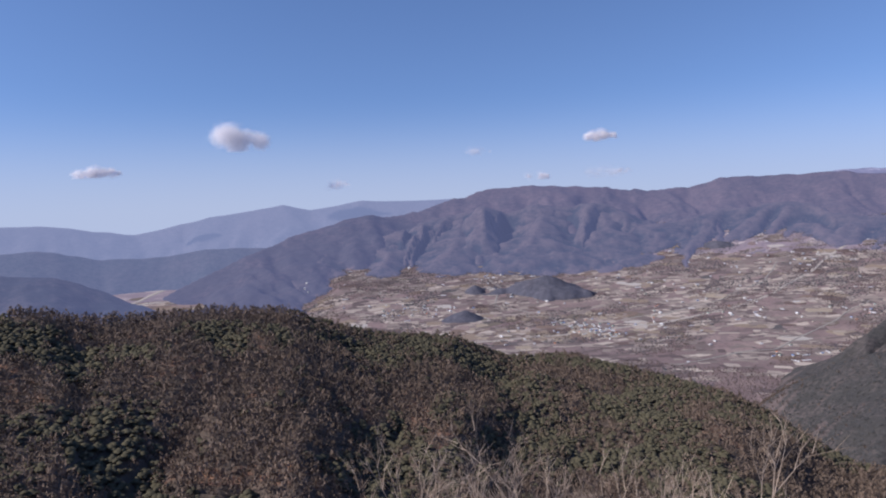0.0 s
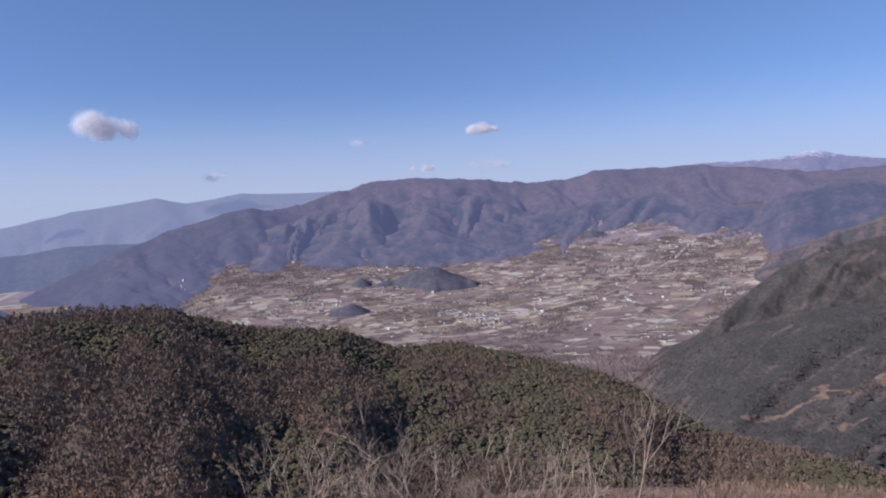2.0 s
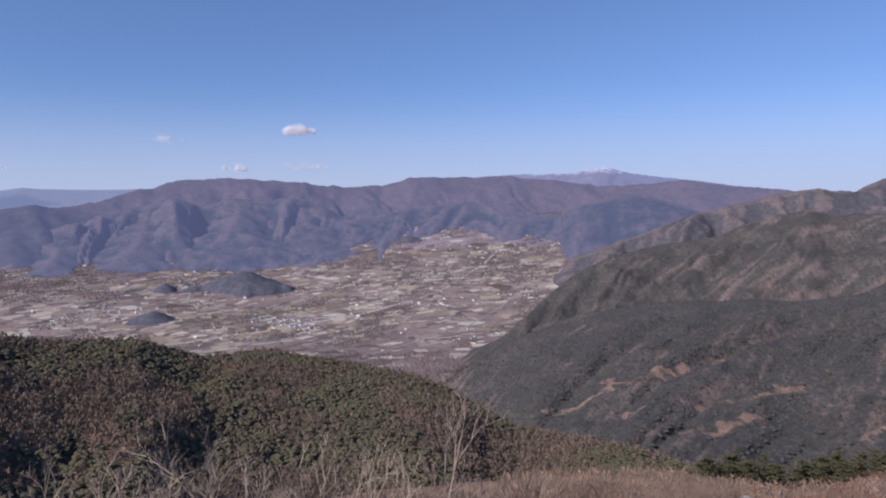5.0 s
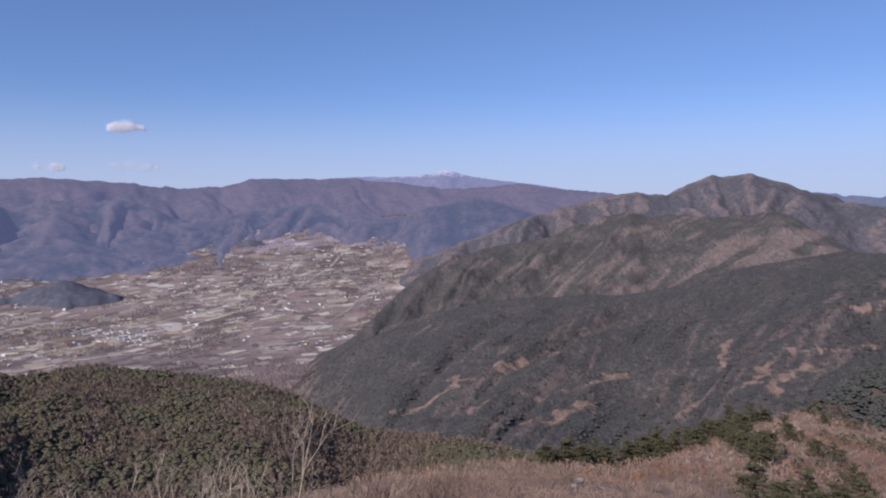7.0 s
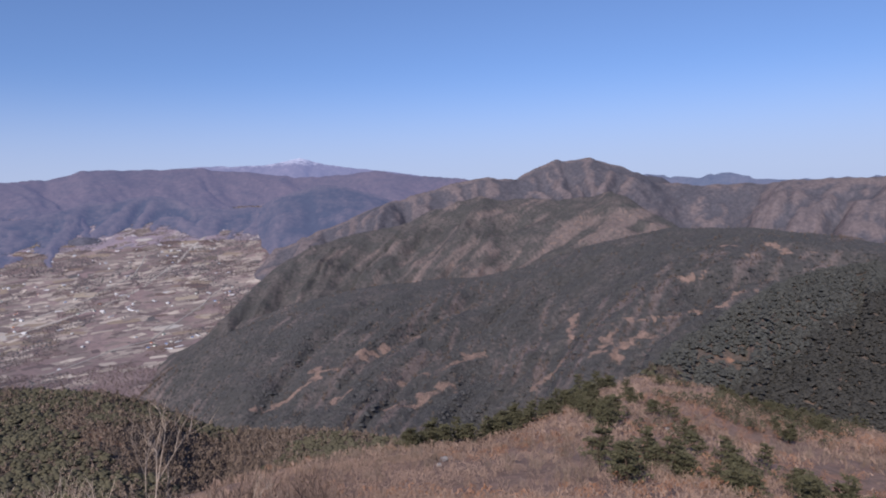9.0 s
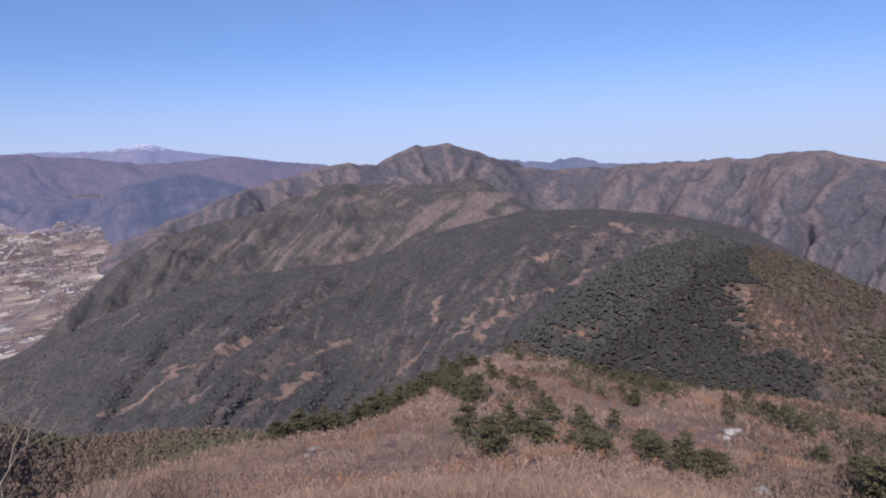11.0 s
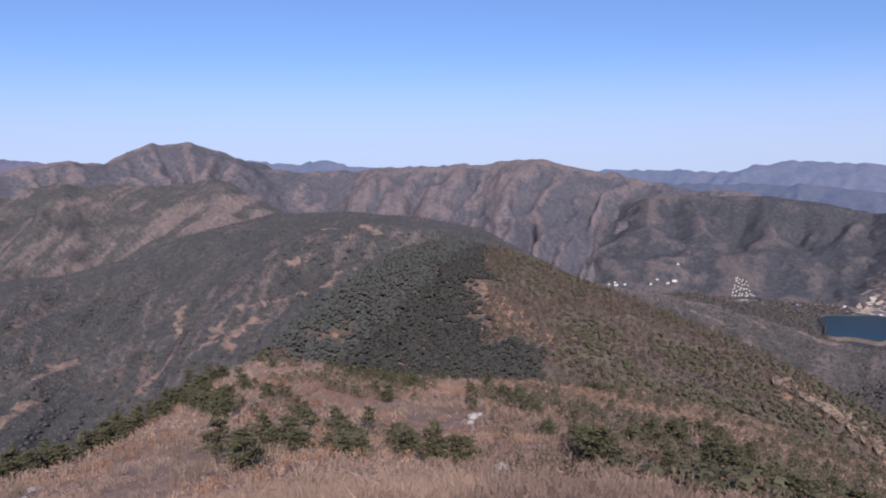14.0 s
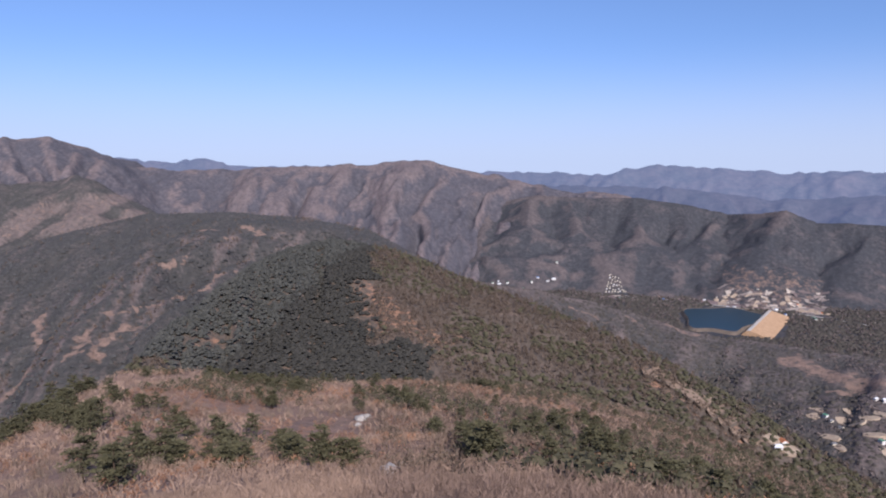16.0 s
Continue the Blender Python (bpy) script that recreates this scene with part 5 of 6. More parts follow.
for k, (az, r, w, d) in enumerate(YARDS):
    px, py = polar(az, r)
    ob = new("yard", random.choice(plots).copy())
    ob.data.materials[0] = M_YARD
    q = top_land([px, px + 15, px], [py, py, py + 15])
    up = Vector((-(q[1] - q[0]) / 15, -(q[2] - q[0]) / 15, 1)).normalized()
    ob.matrix_basis = Matrix.Translation((px, py, q[0] + 0.6)) @ up.to_track_quat("Z", "Y").to_matrix().to_4x4() @ pose(0, 0, 0, 0, 0, -az + 30 * math.sin(7.0 * k)) @ Matrix.Diagonal((w, d, 1, 1))
    tagged(ob, "tan bare yard beside the hamlet", "yard", kind="structure")


def ribbon(name, rows, width, mat, label, category, lift=0.6):
    """A lane or stream over the valley floor."""
    rows = np.array(rows, float)
    t = np.linspace(0, len(rows) - 1, 24 * len(rows))
    az, r = np.interp(t, np.arange(len(rows)), rows[:, 0]), np.interp(t, np.arange(len(rows)), rows[:, 1])
    x, y = polar(az, r)
    x, y = x + 12 * vnoise(t * 2, t * 0, 5), y + 12 * vnoise(t * 2, t * 0, 6)
    dx, dy = np.gradient(x), np.gradient(y)
    ln = np.hypot(dx, dy)
    w = width / 2 * (1 + 0.25 * vnoise(t * 6, t * 0, 9))
    cols = []
    for s, drop in ((-1.2, -1.5), (-1, 0), (1, 0), (1.2, -1.5)):
        px, py = x - dy / ln * w * s, y + dx / ln * w * s
        cols.append(np.stack([px, py, floor_height(px, py) + lift + drop], 1))
    v = np.stack(cols, 1).reshape(-1, 3)
    f = [(4 * i + c, 4 * i + c + 1, 4 * i + c + 5, 4 * i + c + 4) for i in range(len(t) - 1) for c in range(3)]
    return tagged(mesh_object(name, v, np.array(f)[:, ::-1], mat), label, category, kind="structure")


M_GRAVEL = plain("pale_gravel", (0.30, 0.265, 0.235), (0.43, 0.395, 0.355), 0.08)
M_ROAD = plain("concrete_lane", (0.24, 0.22, 0.20), (0.33, 0.31, 0.28), 0.1)
ribbon("river", [(2, 1976), (6, 2003), (9, 2044), (13, 2090), (17.5, 2186), (22, 2308), (26, 2540), (28.5, 2832), (30.5, 3185)], 11, M_GRAVEL, "pale dry stream bed through the valley", "stream")
ribbon("road", [(11, 2161), (14, 2207), (18, 2296), (22, 2447), (25, 2686), (26.5, 2967)], 4.5, M_ROAD, "pale concrete valley road", "road", 0.9)
ribbon("road", [(11.5, 2125), (8.5, 2256), (4, 2425), (4.5, 2665), (3.5, 2816)], 4.5, M_ROAD, "pale lane to the hill village", "road", 0.9)
ribbon("road", [(19, 1720), (22, 1830), (26, 1949), (30, 2247), (32, 2496)], 4.5, M_ROAD, "pale lane along the mountain's foot", "road", 0.9)
ribbon("river", [(-26.5, 2900), (-24.5, 3150), (-22, 3500), (-20, 4100)], 24, M_GRAVEL, "pale river plain beyond the ridge", "stream")
ribbon("river", [(-27, 2820), (-25.6, 3000), (-24, 3080), (-22.4, 3060)], 30, M_GRAVEL, "pale gravel bars beside the river", "stream", 0.5)
ribbon("road", [(94, 2080), (99, 2120), (104, 2060), (109, 1960), (112.5, 1880), (117, 1880), (121, 1860), (126, 1800)], 9, M_ROAD, "pale road round the lake", "road", 0.9)


def prism(pts, depth):
    """A slab from an outline in x and z, along y."""
    n = len(pts)
    v = [(p[0], -depth / 2, p[1]) for p in pts] + [(p[0], depth / 2, p[1]) for p in pts]
    bm = bmesh.new()
    vs = [bm.verts.new(p) for p in v]
    bm.faces.new(vs[:n])
    bm.faces.new(vs[n:][::-1])
    for i in range(n):
        j = (i + 1) % n
        bm.faces.new((vs[i], vs[n + i], vs[n + j], vs[j]))
    bmesh.ops.recalc_face_normals(bm, faces=bm.faces)
    bmesh.ops.triangulate(bm, faces=bm.faces)
    bm.verts.index_update()
    out = np.array([p.co[:] for p in bm.verts]), np.array([[q.index for q in f.verts] for f in bm.faces])
    bm.free()
    return out


WALLS = [plain("white_wall", (0.52, 0.5, 0.47), (0.68, 0.66, 0.63)), plain("cream_wall", (0.5, 0.44, 0.36), (0.66, 0.6, 0.5))]
ROOFS = [plain(n, c, tuple(1.35 * k for k in c), 0.5) for n, c in (("white_metal_roof", (0.46, 0.47, 0.49)), ("blue_roof", (0.12, 0.2, 0.38)), ("grey_tile_roof", (0.13, 0.13, 0.14)), ("orange_roof", (0.4, 0.16, 0.08)),
                                                              ("pale_grey_roof", (0.42, 0.43, 0.45)), ("green_roof", (0.08, 0.2, 0.14)))]
M_PANE = plain("dark_window", (0.03, 0.035, 0.045), (0.06, 0.07, 0.08), 0.4, 0.25)
M_FILM = plain("greenhouse_film", (0.48, 0.49, 0.51), (0.62, 0.63, 0.65), 0.3, 0.5)
ROOF_WORDS = ("white metal", "blue", "grey tiled", "orange", "pale grey", "green")


def house(k, w, d, h, wall, roof, flat=False):
    base = tagged(new("house"), ("white" if wall is WALLS[0] else "cream") + " village house with a " + ROOF_WORDS[ROOFS.index(roof)] + " roof", "house", "village houses")
    if flat:
        part("wall", prism([(-w / 2, -2), (w / 2, -2), (w / 2, h), (-w / 2, h)], d), wall, base)
        part("roof", prism([(-w / 2 - 0.3, h + 0.004), (w / 2 + 0.3, h + 0.004), (w / 2 + 0.3, h + 0.5), (-w / 2 - 0.3, h + 0.5)], d + 0.6), roof, base)
    else:
        g = 0.28 * w
        part("wall", prism([(-w / 2, -2), (w / 2, -2), (w / 2, h), (0, h + g), (-w / 2, h)], d), wall, base)
        e = w / 2 + 0.6
        for s in (-1, 1):
            part("roof_slope", prism([(0, h + g + 0.03), (s * e, h + g - e * 2 * g / w + 0.03), (s * e, h + g - e * 2 * g / w + 0.3), (0, h + g + 0.3)], d + 1.2), roof, base)
    for s in (-1, 1):
        for q in (-0.25, 0.25):
            win = part("window", prism([(q * d - 0.9, 1.0), (q * d + 0.9, 1.0), (q * d + 0.9, 2.3), (q * d - 0.9, 2.3)], 0.12), M_PANE, base)
            win.matrix_basis = pose(s * w / 2, 0, 0, 0, 0, 90)
    return base


def greenhouse(n):
    base = tagged(new("greenhouse"), "long white film greenhouse in the fields", "greenhouse", "greenhouses")
    arc = [(4 * math.cos(a), 3.2 * math.sin(a)) for a in np.linspace(0, math.pi, 9)]
    part("film", prism([(4, -1)] + arc + [(-4, -1)], 42), M_FILM, base)
    part("door", prism([(-1, 0), (1, 0), (1, 2.2), (-1, 2.2)], 42.3), WALLS[1], base)
    return base


KINDS = [house(k, *dims) for k, dims in enumerate(((8, 12, 3.2, WALLS[0], ROOFS[0]), (9, 14, 3.4, WALLS[0], ROOFS[1]), (8, 11, 3.0, WALLS[1], ROOFS[2]), (9, 12, 3.4, WALLS[0], ROOFS[3]),
                                                  (11, 17, 4.2, WALLS[0], ROOFS[4], True), (10, 13, 6.0, WALLS[0], ROOFS[5], True), (12, 22, 5.0, WALLS[0], ROOFS[0])))]
KINDS.append(greenhouse(0))
rng = np.random.default_rng(21)
sites = []
# villages: bearing, distance, houses, spread in metres
for az, r, count, wide in ((11.6, 2125, 44, 52), (13.6, 2068, 20, 34), (-2.4, 2376, 40, 60), (0.3, 2324, 10, 60), (3.6, 2816, 12, 45), (16, 2264, 14, 110), (22.5, 2272, 9, 90), (27.0, 1900, 10, 55),
                           (32, 2347, 13, 45), (26, 2915, 14, 120), (18.2, 2545, 12, 120), (29.5, 3064, 10, 80), (-7, 2483, 9, 80), (-12, 2820, 5, 45), (19.5, 1760, 2, 14), (8, 2008, 4, 60), (6.5, 2466, 6, 90),
                           (119, 1905, 8, 50), (115.5, 1905, 5, 30), (122, 1850, 4, 40), (100.5, 1990, 6, 35), (97.5, 2000, 4, 25), (-24.4, 2980, 3, 25), (110, 1900, 4, 30)):
    cx, cy = polar(az, r)
    for k in range(count):
        sites.append((cx + rng.normal(0, wide), cy + rng.normal(0, wide), rng.integers(0, 8) if count > 5 else rng.integers(0, 7)))
# farms and greenhouses that stand alone among the fields
fx, fy = polar(rng.uniform(-9, 33, 190), np.sqrt(rng.uniform(1900 ** 2, 3600 ** 2, 190)))
for k, (x, y, high) in enumerate(zip(fx, fy, top_land(fx, fy) - floor_height(fx, fy))):
    if high < 2:
        sites.append((x, y, (0, 4, 7, 2, 6, 7)[k % 6]))
# a hamlet below the hillside
for az, low, kind in ((122.9, -18.7, 5), (123.3, -18.9, 2), (124.0, -19.3, 2), (126.0, -16.9, 0), (126.7, -16.9, 6), (126.6, -19.8, 5), (123.6, -20.5, 2), (120.2, -21.1, 3), (119.8, -21.5, 0), (127.2, -19.0, 0)):
    sites.append((*polar(az, sight(top_land, az, low)), kind))
placed, used_kinds = [], set()
site_z = top_land([q[0] for q in sites], [q[1] for q in sites])
for (x, y, kind), z in zip(sites, site_z):
    if any((x - a) ** 2 + (y - b) ** 2 < 10.5 ** 2 for a, b in placed):
        continue
    placed.append((x, y))
    m = pose(x, y, float(z) + 0.3, 0, 0, rng.choice([0, 25, 90, 115]) + rng.uniform(-12, 12))
    if kind in used_kinds:
        made = copy_thing(KINDS[kind], m)
    else:
        made = KINDS[kind]
        made.matrix_basis = m
        used_kinds.add(kind)
    made.scale = (0.52, 0.52, 0.62)
# a stepped cluster of small white houses on the mountain's foot
for row in range(8):
    for k in range(9 - row):
        if rng.uniform(0, 1) < 0.05:
            continue
        px, py = polar(107.1 - 0.07 * row + (k - (8 - row) / 2) * 0.235 + rng.uniform(-0.06, 0.06), 1952 + 11 * row + rng.uniform(-5, 5))
        made = copy_thing(KINDS[(2, 0, 2, 2)[(k + row) % 4]], pose(px, py, float(top_land(px, py)[0]) + 0.4, 0, 0, -107 + rng.uniform(-15, 15)))
        made.scale = (0.42, 0.42, 0.5)

# ---- woods on the valley floor ----
def dome(az, r, wide, deep, high, turn=0.0):
    cx, cy = polar(az, r)
    ca, sa_ = math.cos(radians(-az + turn)), math.sin(radians(-az + turn))

    def height(x, y):
        u, v = ((x - cx) * ca + (y - cy) * sa_) / wide, (-(x - cx) * sa_ + (y - cy) * ca) / deep
        d2 = np.sqrt(u * u + v * v) * (1 + 0.55 * fbm(x / 130, y / 130, 3, int(r)))
        return floor_height(x, y) - 4 + (high + 4) * (1.12 - 1.12 * d2 ** 1.25) + 3 * fbm(x / 60, y / 60, 4, 7)
    return height


for az, r, wide, deep, high in ((8.5, 2614, 180, 120, 52), (2.5, 2616, 60, 50, 24), (1.6, 2246, 72, 50, 26), (10.5, 3016, 110, 60, 22), (22.0, 3223, 90, 60, 18)):
    fn = dome(az, r, wide, deep, high)
    half = math.degrees(wide * 1.4 / r)
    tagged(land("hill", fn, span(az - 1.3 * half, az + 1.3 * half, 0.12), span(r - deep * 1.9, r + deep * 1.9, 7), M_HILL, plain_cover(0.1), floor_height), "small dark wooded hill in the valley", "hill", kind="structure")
x, y = plant(8.4, -24, 36, 1250, 3900, 401)
n1 = fbm((0.906 * x + 0.42 * y) / 190, (0.906 * y - 0.42 * x) / 95, 5, 403)
rng = np.random.default_rng(402)
up, far_off = top_land(x, y) - floor_height(x, y), np.hypot(x, y)
foot = np.max([g(x, y) for g in (FOOT_J, SPUR_J, RANGE_J, SPUR_N)], axis=0) - floor_height(x, y)
ok = (n1 > 0.04 - 0.16 * step(-70, 0, foot) - 0.1 * step(2300, 3000, far_off) + 0.7 * step(-13, -18, bearing(x, y)[0]) - 0.7 * step(1750, 1620, far_off) + 0.1 * rng.uniform(0, 1, len(x))) & (up < 3)
x, y = x[ok], y[ok]
dark = rng.uniform(0, 1, len(x)) < 0.5 + 1.2 * fbm(x / 120, y / 120, 3, 407) - 0.4 * step(1750, 1620, np.hypot(x, y))
for sel, forms, mat, words in ((dark, CLUMPS, M_HAZE_PINE, "dark pines between the valley fields"), (~dark, THIN_PUFFS, M_ORCHARD, "leafless orchards and hedges between the fields")):
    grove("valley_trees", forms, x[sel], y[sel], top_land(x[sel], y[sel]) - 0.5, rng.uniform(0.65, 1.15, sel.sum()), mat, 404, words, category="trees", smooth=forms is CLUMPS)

x, y = plant(7.4, 92, 134, 800, 2150, 411)
az, r = bearing(x, y)
rng = np.random.default_rng(412)
wet = (np.hypot((az - 115.3) / 3.3, (r - 1700) / 170) < 1) | ((az > 116) & (az < 119.9) & (r > 1570) & (r < 1830))
ok = ~wet & (fbm(x / 90, y / 90, 4, 413) > -0.6 + 0.4 * step(1860, 1960, r) + 0.2 * rng.uniform(-1, 1, len(x)) + 0.6 * lake_village(x, y)) & (top_land(x, y) < floor_height(x, y) + 3)
x, y = x[ok], y[ok]
dark = rng.uniform(0, 1, len(x)) < 0.86
for sel, forms, mat, words in ((dark, CLUMPS, M_LOW, "dark pines below the lake"), (~dark, THIN_PUFFS, M_PALE, "leafless woods below the lake")):
    grove("valley_trees", forms, x[sel], y[sel], floor_height(x[sel], y[sel]) - 0.5, rng.uniform(1.2, 2.1, sel.sum()), mat, 414, words, category="trees", smooth=forms is CLUMPS)

# ---- the lake and its dam ----
def water_material():
    m, n, l, b = material("lake_water", 0.3)
    b.inputs["Base Color"].default_value = (0.013, 0.031, 0.040, 1)
    b.inputs["Specular IOR Level"].default_value = 0.35
    geo, bump = n.new("ShaderNodeNewGeometry"), n.new("ShaderNodeBump")
    bump.inputs["Strength"].default_value, bump.inputs["Distance"].default_value = 0.25, 0.3
    l.new(noise_node(n, l, geo.outputs["Position"], 0.25, 4), bump.inputs["Height"])
    l.new(bump.outputs[0], b.inputs["Normal"])
    return m


LAKE_Z = -369.0
a = np.linspace(0, 2 * np.pi, 48, endpoint=False)
lake_az = 115.2 + 2.75 * np.cos(a) * (1 + 0.14 * np.sin(3 * a) + 0.07 * np.sin(5 * a + 1)) + 0.6 * np.sin(a)
lake_r = 1700 + 145 * np.sin(a) * (1 + 0.14 * np.cos(2 * a) + 0.08 * np.sin(5 * a))
lx, ly = polar(lake_az, lake_r)
cx, cy = polar(115.2, 1700)
v = np.concatenate([[[cx, cy, LAKE_Z]], np.stack([lx, ly, np.full(48, LAKE_Z)], 1)])
f = np.array([(0, 1 + (i + 1) % 48, 1 + i) for i in range(48)])
tagged(mesh_object("lake", v, f[:, ::-1] if v[1][0] * v[2][1] > v[2][0] * v[1][1] else f, water_material(), False), "deep blue reservoir behind an earth dam", "lake", kind="structure")
M_BANK = plain("tan_earth_bank", (0.08, 0.068, 0.058), (0.16, 0.125, 0.10), 0.06)
M_DAM = plain("dry_grass_dam", (0.36, 0.225, 0.13), (0.5, 0.33, 0.205), 0.12)
M_CONCRETE = plain("pale_concrete", (0.36, 0.33, 0.3), (0.48, 0.45, 0.41), 0.2)
M_TERRACE = plain("terrace_soil", (0.19, 0.135, 0.10), (0.31, 0.225, 0.16), 0.15)
bank = []
for k in range(48):
    for s, z in ((1.0, LAKE_Z - 3), (1.02, LAKE_Z + 1.0), (1.03, LAKE_Z + 0.6), (1.12, LAKE_Z - 8)):
        bank.append((cx + (lx[k] - cx) * s, cy + (ly[k] - cy) * s, z))
f = np.array([(4 * k + c, 4 * k + c + 1, 4 * ((k + 1) % 48) + c + 1, 4 * ((k + 1) % 48) + c) for k in range(48) for c in range(3)])
tagged(mesh_object("lake_bank", bank, f, M_BANK), "tan bare earth bank round the lake", "bank", kind="structure")
dam = tagged(new("dam"), "earth dam with a slope of orange dry grass", "dam")
p0, p1 = np.array(polar(117.3, 1580)), np.array(polar(118.6, 1800))
along = (p1 - p0) / np.linalg.norm(p1 - p0)
side = np.array([along[1], -along[0]]) * (1 if np.dot([along[1], -along[0]], np.array(polar(121, 1690)) - p0) > 0 else -1)


def bank_block(rows):
    """A long block between the dam's ends: rows of distance to the side and height."""
    v = [(*(p + side * o), z) for p in (p0 - along * 12, p1 + along * 12) for o, z in rows]
    n = len(rows)
    f = [(i, (i + 1) % n, n + (i + 1) % n) for i in range(n)] + [(i, n + (i + 1) % n, n + i) for i in range(n)]
    f += [(0, i, i + 1) for i in range(1, n - 1)] + [(n, n + i + 1, n + i) for i in range(1, n - 1)]
    return np.array(v), np.array(f)


part("embankment", bank_block([(-14, LAKE_Z - 4), (-3, LAKE_Z + 6), (4, LAKE_Z + 6), (72, LAKE_Z - 12), (0, LAKE_Z - 14)]), M_DAM, dam, "orange dry-grass slope")
part("crest_road", bank_block([(-3, LAKE_Z + 6.01), (-3, LAKE_Z + 6.6), (4, LAKE_Z + 6.6), (4, LAKE_Z + 6.01)]), M_CONCRETE, dam, "pale concrete crest road")

# ---- terraces on the lower hillside ----
for k in range(9):
    az = 110.0 + 1.0 * k
    r = 582 - 6.5 * k
    t = np.linspace(-1, 1, 14)
    x, y = polar(az + 0.8 * t, r - 16 + 12 * t * t + 3 * np.sin(3 * t + k))
    z = near_height(x, y)
    terrace = tagged(new("terrace"), "tan stepped terrace on the lower hillside", "terrace", "hillside terraces")
    for name, mat, lift, deep in (("terrace_wall", M_BANK, 0.0, 1.4), ("terrace_bed", M_TERRACE, 1.0, 6.0)):
        ox, oy = x / np.hypot(x, y), y / np.hypot(x, y)
        o0, o1 = (0, 1.4) if name == "terrace_wall" else (1.404, 24.0)
        rows_ = [(x + ox * o0, y + oy * o0, z - 3), (x + ox * o0, y + oy * o0, z + 2.4 - (name == "terrace_bed") * 0.2), (x + ox * o1, y + oy * o1, z + 2.4 - (name == "terrace_bed") * 0.2), (x + ox * o1, y + oy * o1, z - 3)]
        v = np.stack([np.stack(q, 1) for q in rows_], 1).reshape(-1, 3)
        f = [(4 * i + c, 4 * i + (c + 1) % 4, 4 * i + 4 + (c + 1) % 4, 4 * i + 4 + c) for i in range(13) for c in range(4)]
        part(name, (v, np.array(f)), mat, terrace)


# ---- clouds ----
def cloud_material():
    m, n, l, b = material("cloud", 1.0)
    b.inputs["Base Color"].default_value = (0.96, 0.94, 0.94, 1)
    b.inputs["Specular IOR Level"].default_value = 0.0
    t, mix = n.new("ShaderNodeBsdfTranslucent"), n.new("ShaderNodeMixShader")
    t.inputs["Color"].default_value = (0.96, 0.94, 0.94, 1)
    mix.inputs[0].default_value = 0.6
    l.new(b.outputs[0], mix.inputs[1])
    l.new(t.outputs[0], mix.inputs[2])
    l.new(mix.outputs[0], n["Material Output"].inputs["Surface"])
    return m


M_CLOUD = cloud_material()
CLOUDS = ((-16.6, 6.1, 5.6, 2.5, 1.0), (-26.9, 3.6, 3.2, 1.1, 0.7), (-8.6, 2.3, 1.9, 0.9, 0.3), (13.2, 5.5, 2.6, 1.1, 0.7), (8.1, 2.5, 1.9, 0.8, 0.35), (13.7, 2.6, 3.4, 1.1, 0.2), (3.0, 4.7, 2.4, 0.8, 0.12))
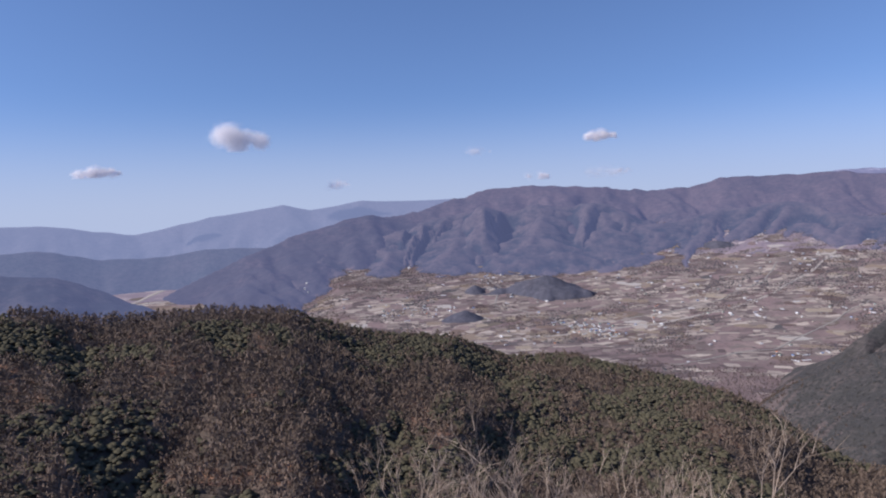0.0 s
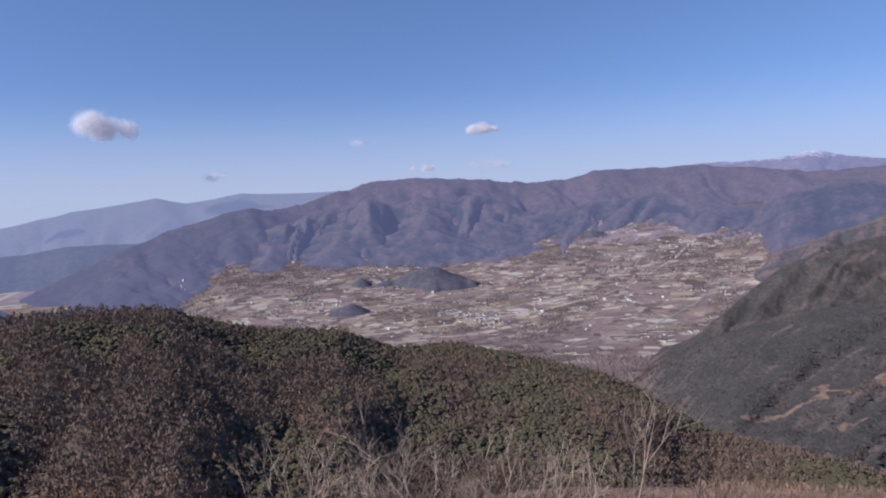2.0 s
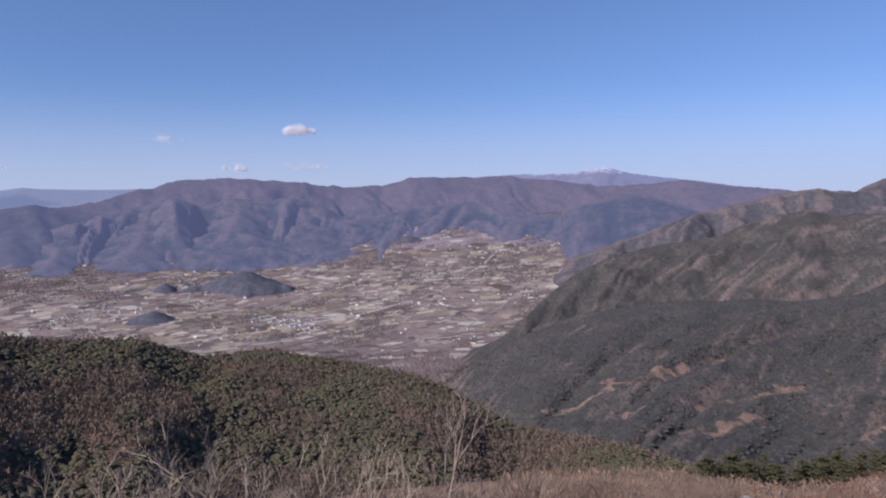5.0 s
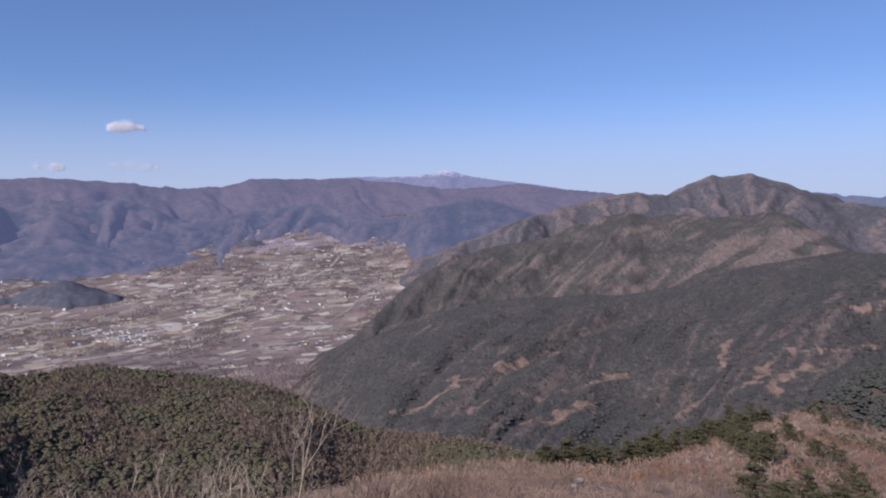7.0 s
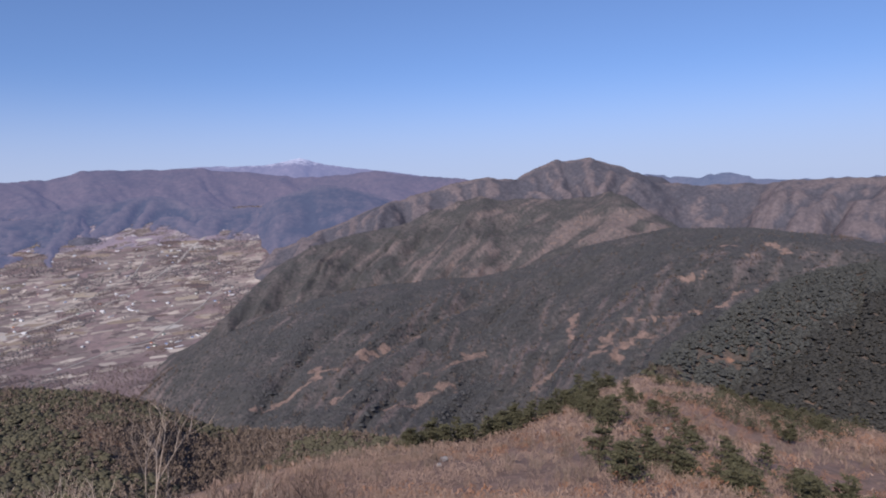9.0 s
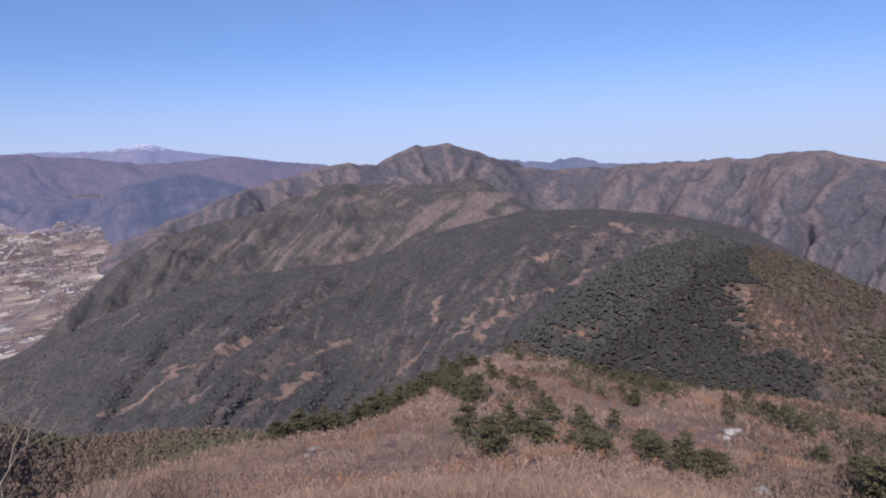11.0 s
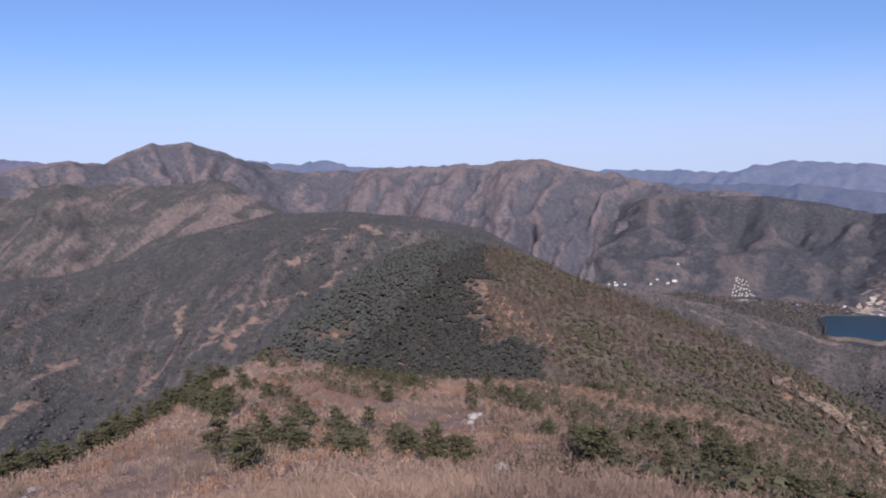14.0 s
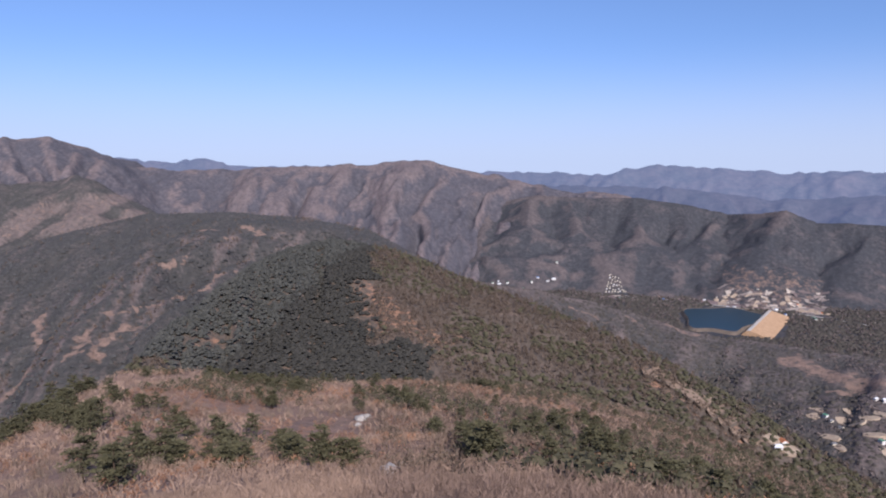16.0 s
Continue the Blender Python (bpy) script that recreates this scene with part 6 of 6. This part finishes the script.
# bearing, height angle, width and height in degrees, fullness
for k, (az, el, w, h, full) in enumerate(CLOUDS):
    rng = np.random.default_rng(500 + k)
    r = 4500.0
    m = 14
    lx_ = rng.uniform(-0.75, 0.75, m)
    size = rng.uniform(0.2, 0.38, m) * (1.15 - 0.5 * np.abs(lx_ + 0.25))
    lumps = np.stack([lx_, rng.uniform(-0.2, 0.3, m) * (1 - 0.6 * np.abs(lx_)) - (0.25 * lx_ if k == 0 else 0)], 1)
    n = int(20000 * full * (0.25 + w * h / 14))
    pick = rng.choice(m, n, p=size ** 2 / (size ** 2).sum())
    off = rng.normal(0, 1, (n, 3))
    off *= (size[pick] * (1 + (0.3 if full > 0.5 else 0.7) * rng.normal(0, 1, n)) / np.linalg.norm(off, axis=1))[:, None] * [0.6, 1, 1]
    c = lumps[pick] + off[:, [0, 2]]
    c[:, 1] = np.where(c[:, 1] < -0.4, -0.4 + 0.3 * (c[:, 1] + 0.4), c[:, 1])
    scale = r * math.radians(1)
    px, py = polar(az + c[:, 0] * w * 0.62, r + off[:, 1] * h * scale)
    mid = np.stack([px, py, r * np.tan(np.radians(el + c[:, 1] * h * 0.8))], 1)
    # flakes lie on the lumps' rounded outsides
    ca, sa_ = math.cos(radians(az)), math.sin(radians(az))
    nrm = np.stack([off[:, 0] * ca + off[:, 1] * sa_, -off[:, 0] * sa_ + off[:, 1] * ca, off[:, 2] + 0.2], 1) + rng.normal(0, 0.2, (n, 3))
    nrm /= np.linalg.norm(nrm, axis=1)[:, None]
    e1 = np.cross(nrm, rng.normal(0, 1, (n, 3)))
    e1 /= np.linalg.norm(e1, axis=1)[:, None]
    e2 = np.cross(nrm, e1)
    d = 2.7 if full > 0.5 else 2.0
    tri = np.stack([d * e1, -0.5 * d * e1 + 0.87 * d * e2, -0.5 * d * e1 - 0.87 * d * e2], 1)
    ob = mesh_object("cloud", (mid[:, None] + tri).reshape(-1, 3), np.arange(3 * n).reshape(-1, 3), M_CLOUD, False, np.full(3 * n, 0.5))
    tagged(ob, "small white fair-weather cloud" if full > 0.5 else "thin pale wisp of cloud", "cloud", kind="stuff")


# ---- rocks on the slope ----
M_ROCK = plain("pale_grey_rock", (0.22, 0.2, 0.185), (0.42, 0.39, 0.36), 2.0)
for k, (az, r, size) in enumerate(((85.2, 158, 1.7), (85.7, 162, 1.2), (84.9, 150, 0.8), (87.6, 56, 0.9), (87.9, 60, 1.1), (87.2, 64, 0.7), (49.6, 118, 0.9), (50.1, 126, 0.8), (49.2, 110, 0.6), (88.4, 72, 0.8), (68.5, 150, 0.9))):
    rng = np.random.default_rng(700 + k)
    bm = bmesh.new()
    bmesh.ops.create_icosphere(bm, subdivisions=2, radius=1)
    for q in bm.verts:
        q.co = Vector((q.co.x * 1.2, q.co.y, q.co.z * 0.75)) * (0.8 + 0.35 * noise.noise(q.co * 1.3 + Vector((k * 3.1, 0, 0))) + 0.12 * rng.uniform(-1, 1))
    me = bpy.data.meshes.new("rock")
    bm.to_mesh(me)
    bm.free()
    me.materials.append(M_ROCK)
    px, py = polar(az, r)
    ob = new("rock", me)
    ob.matrix_basis = pose(px, py, float(near_height(np.array([px]), np.array([py]))[0]) + 0.25 * size, 0, 0, 50 * k) @ Matrix.Scale(size, 4)
    tagged(ob, "pale weathered rock among the scrub", "rock", "rocks on the slope")
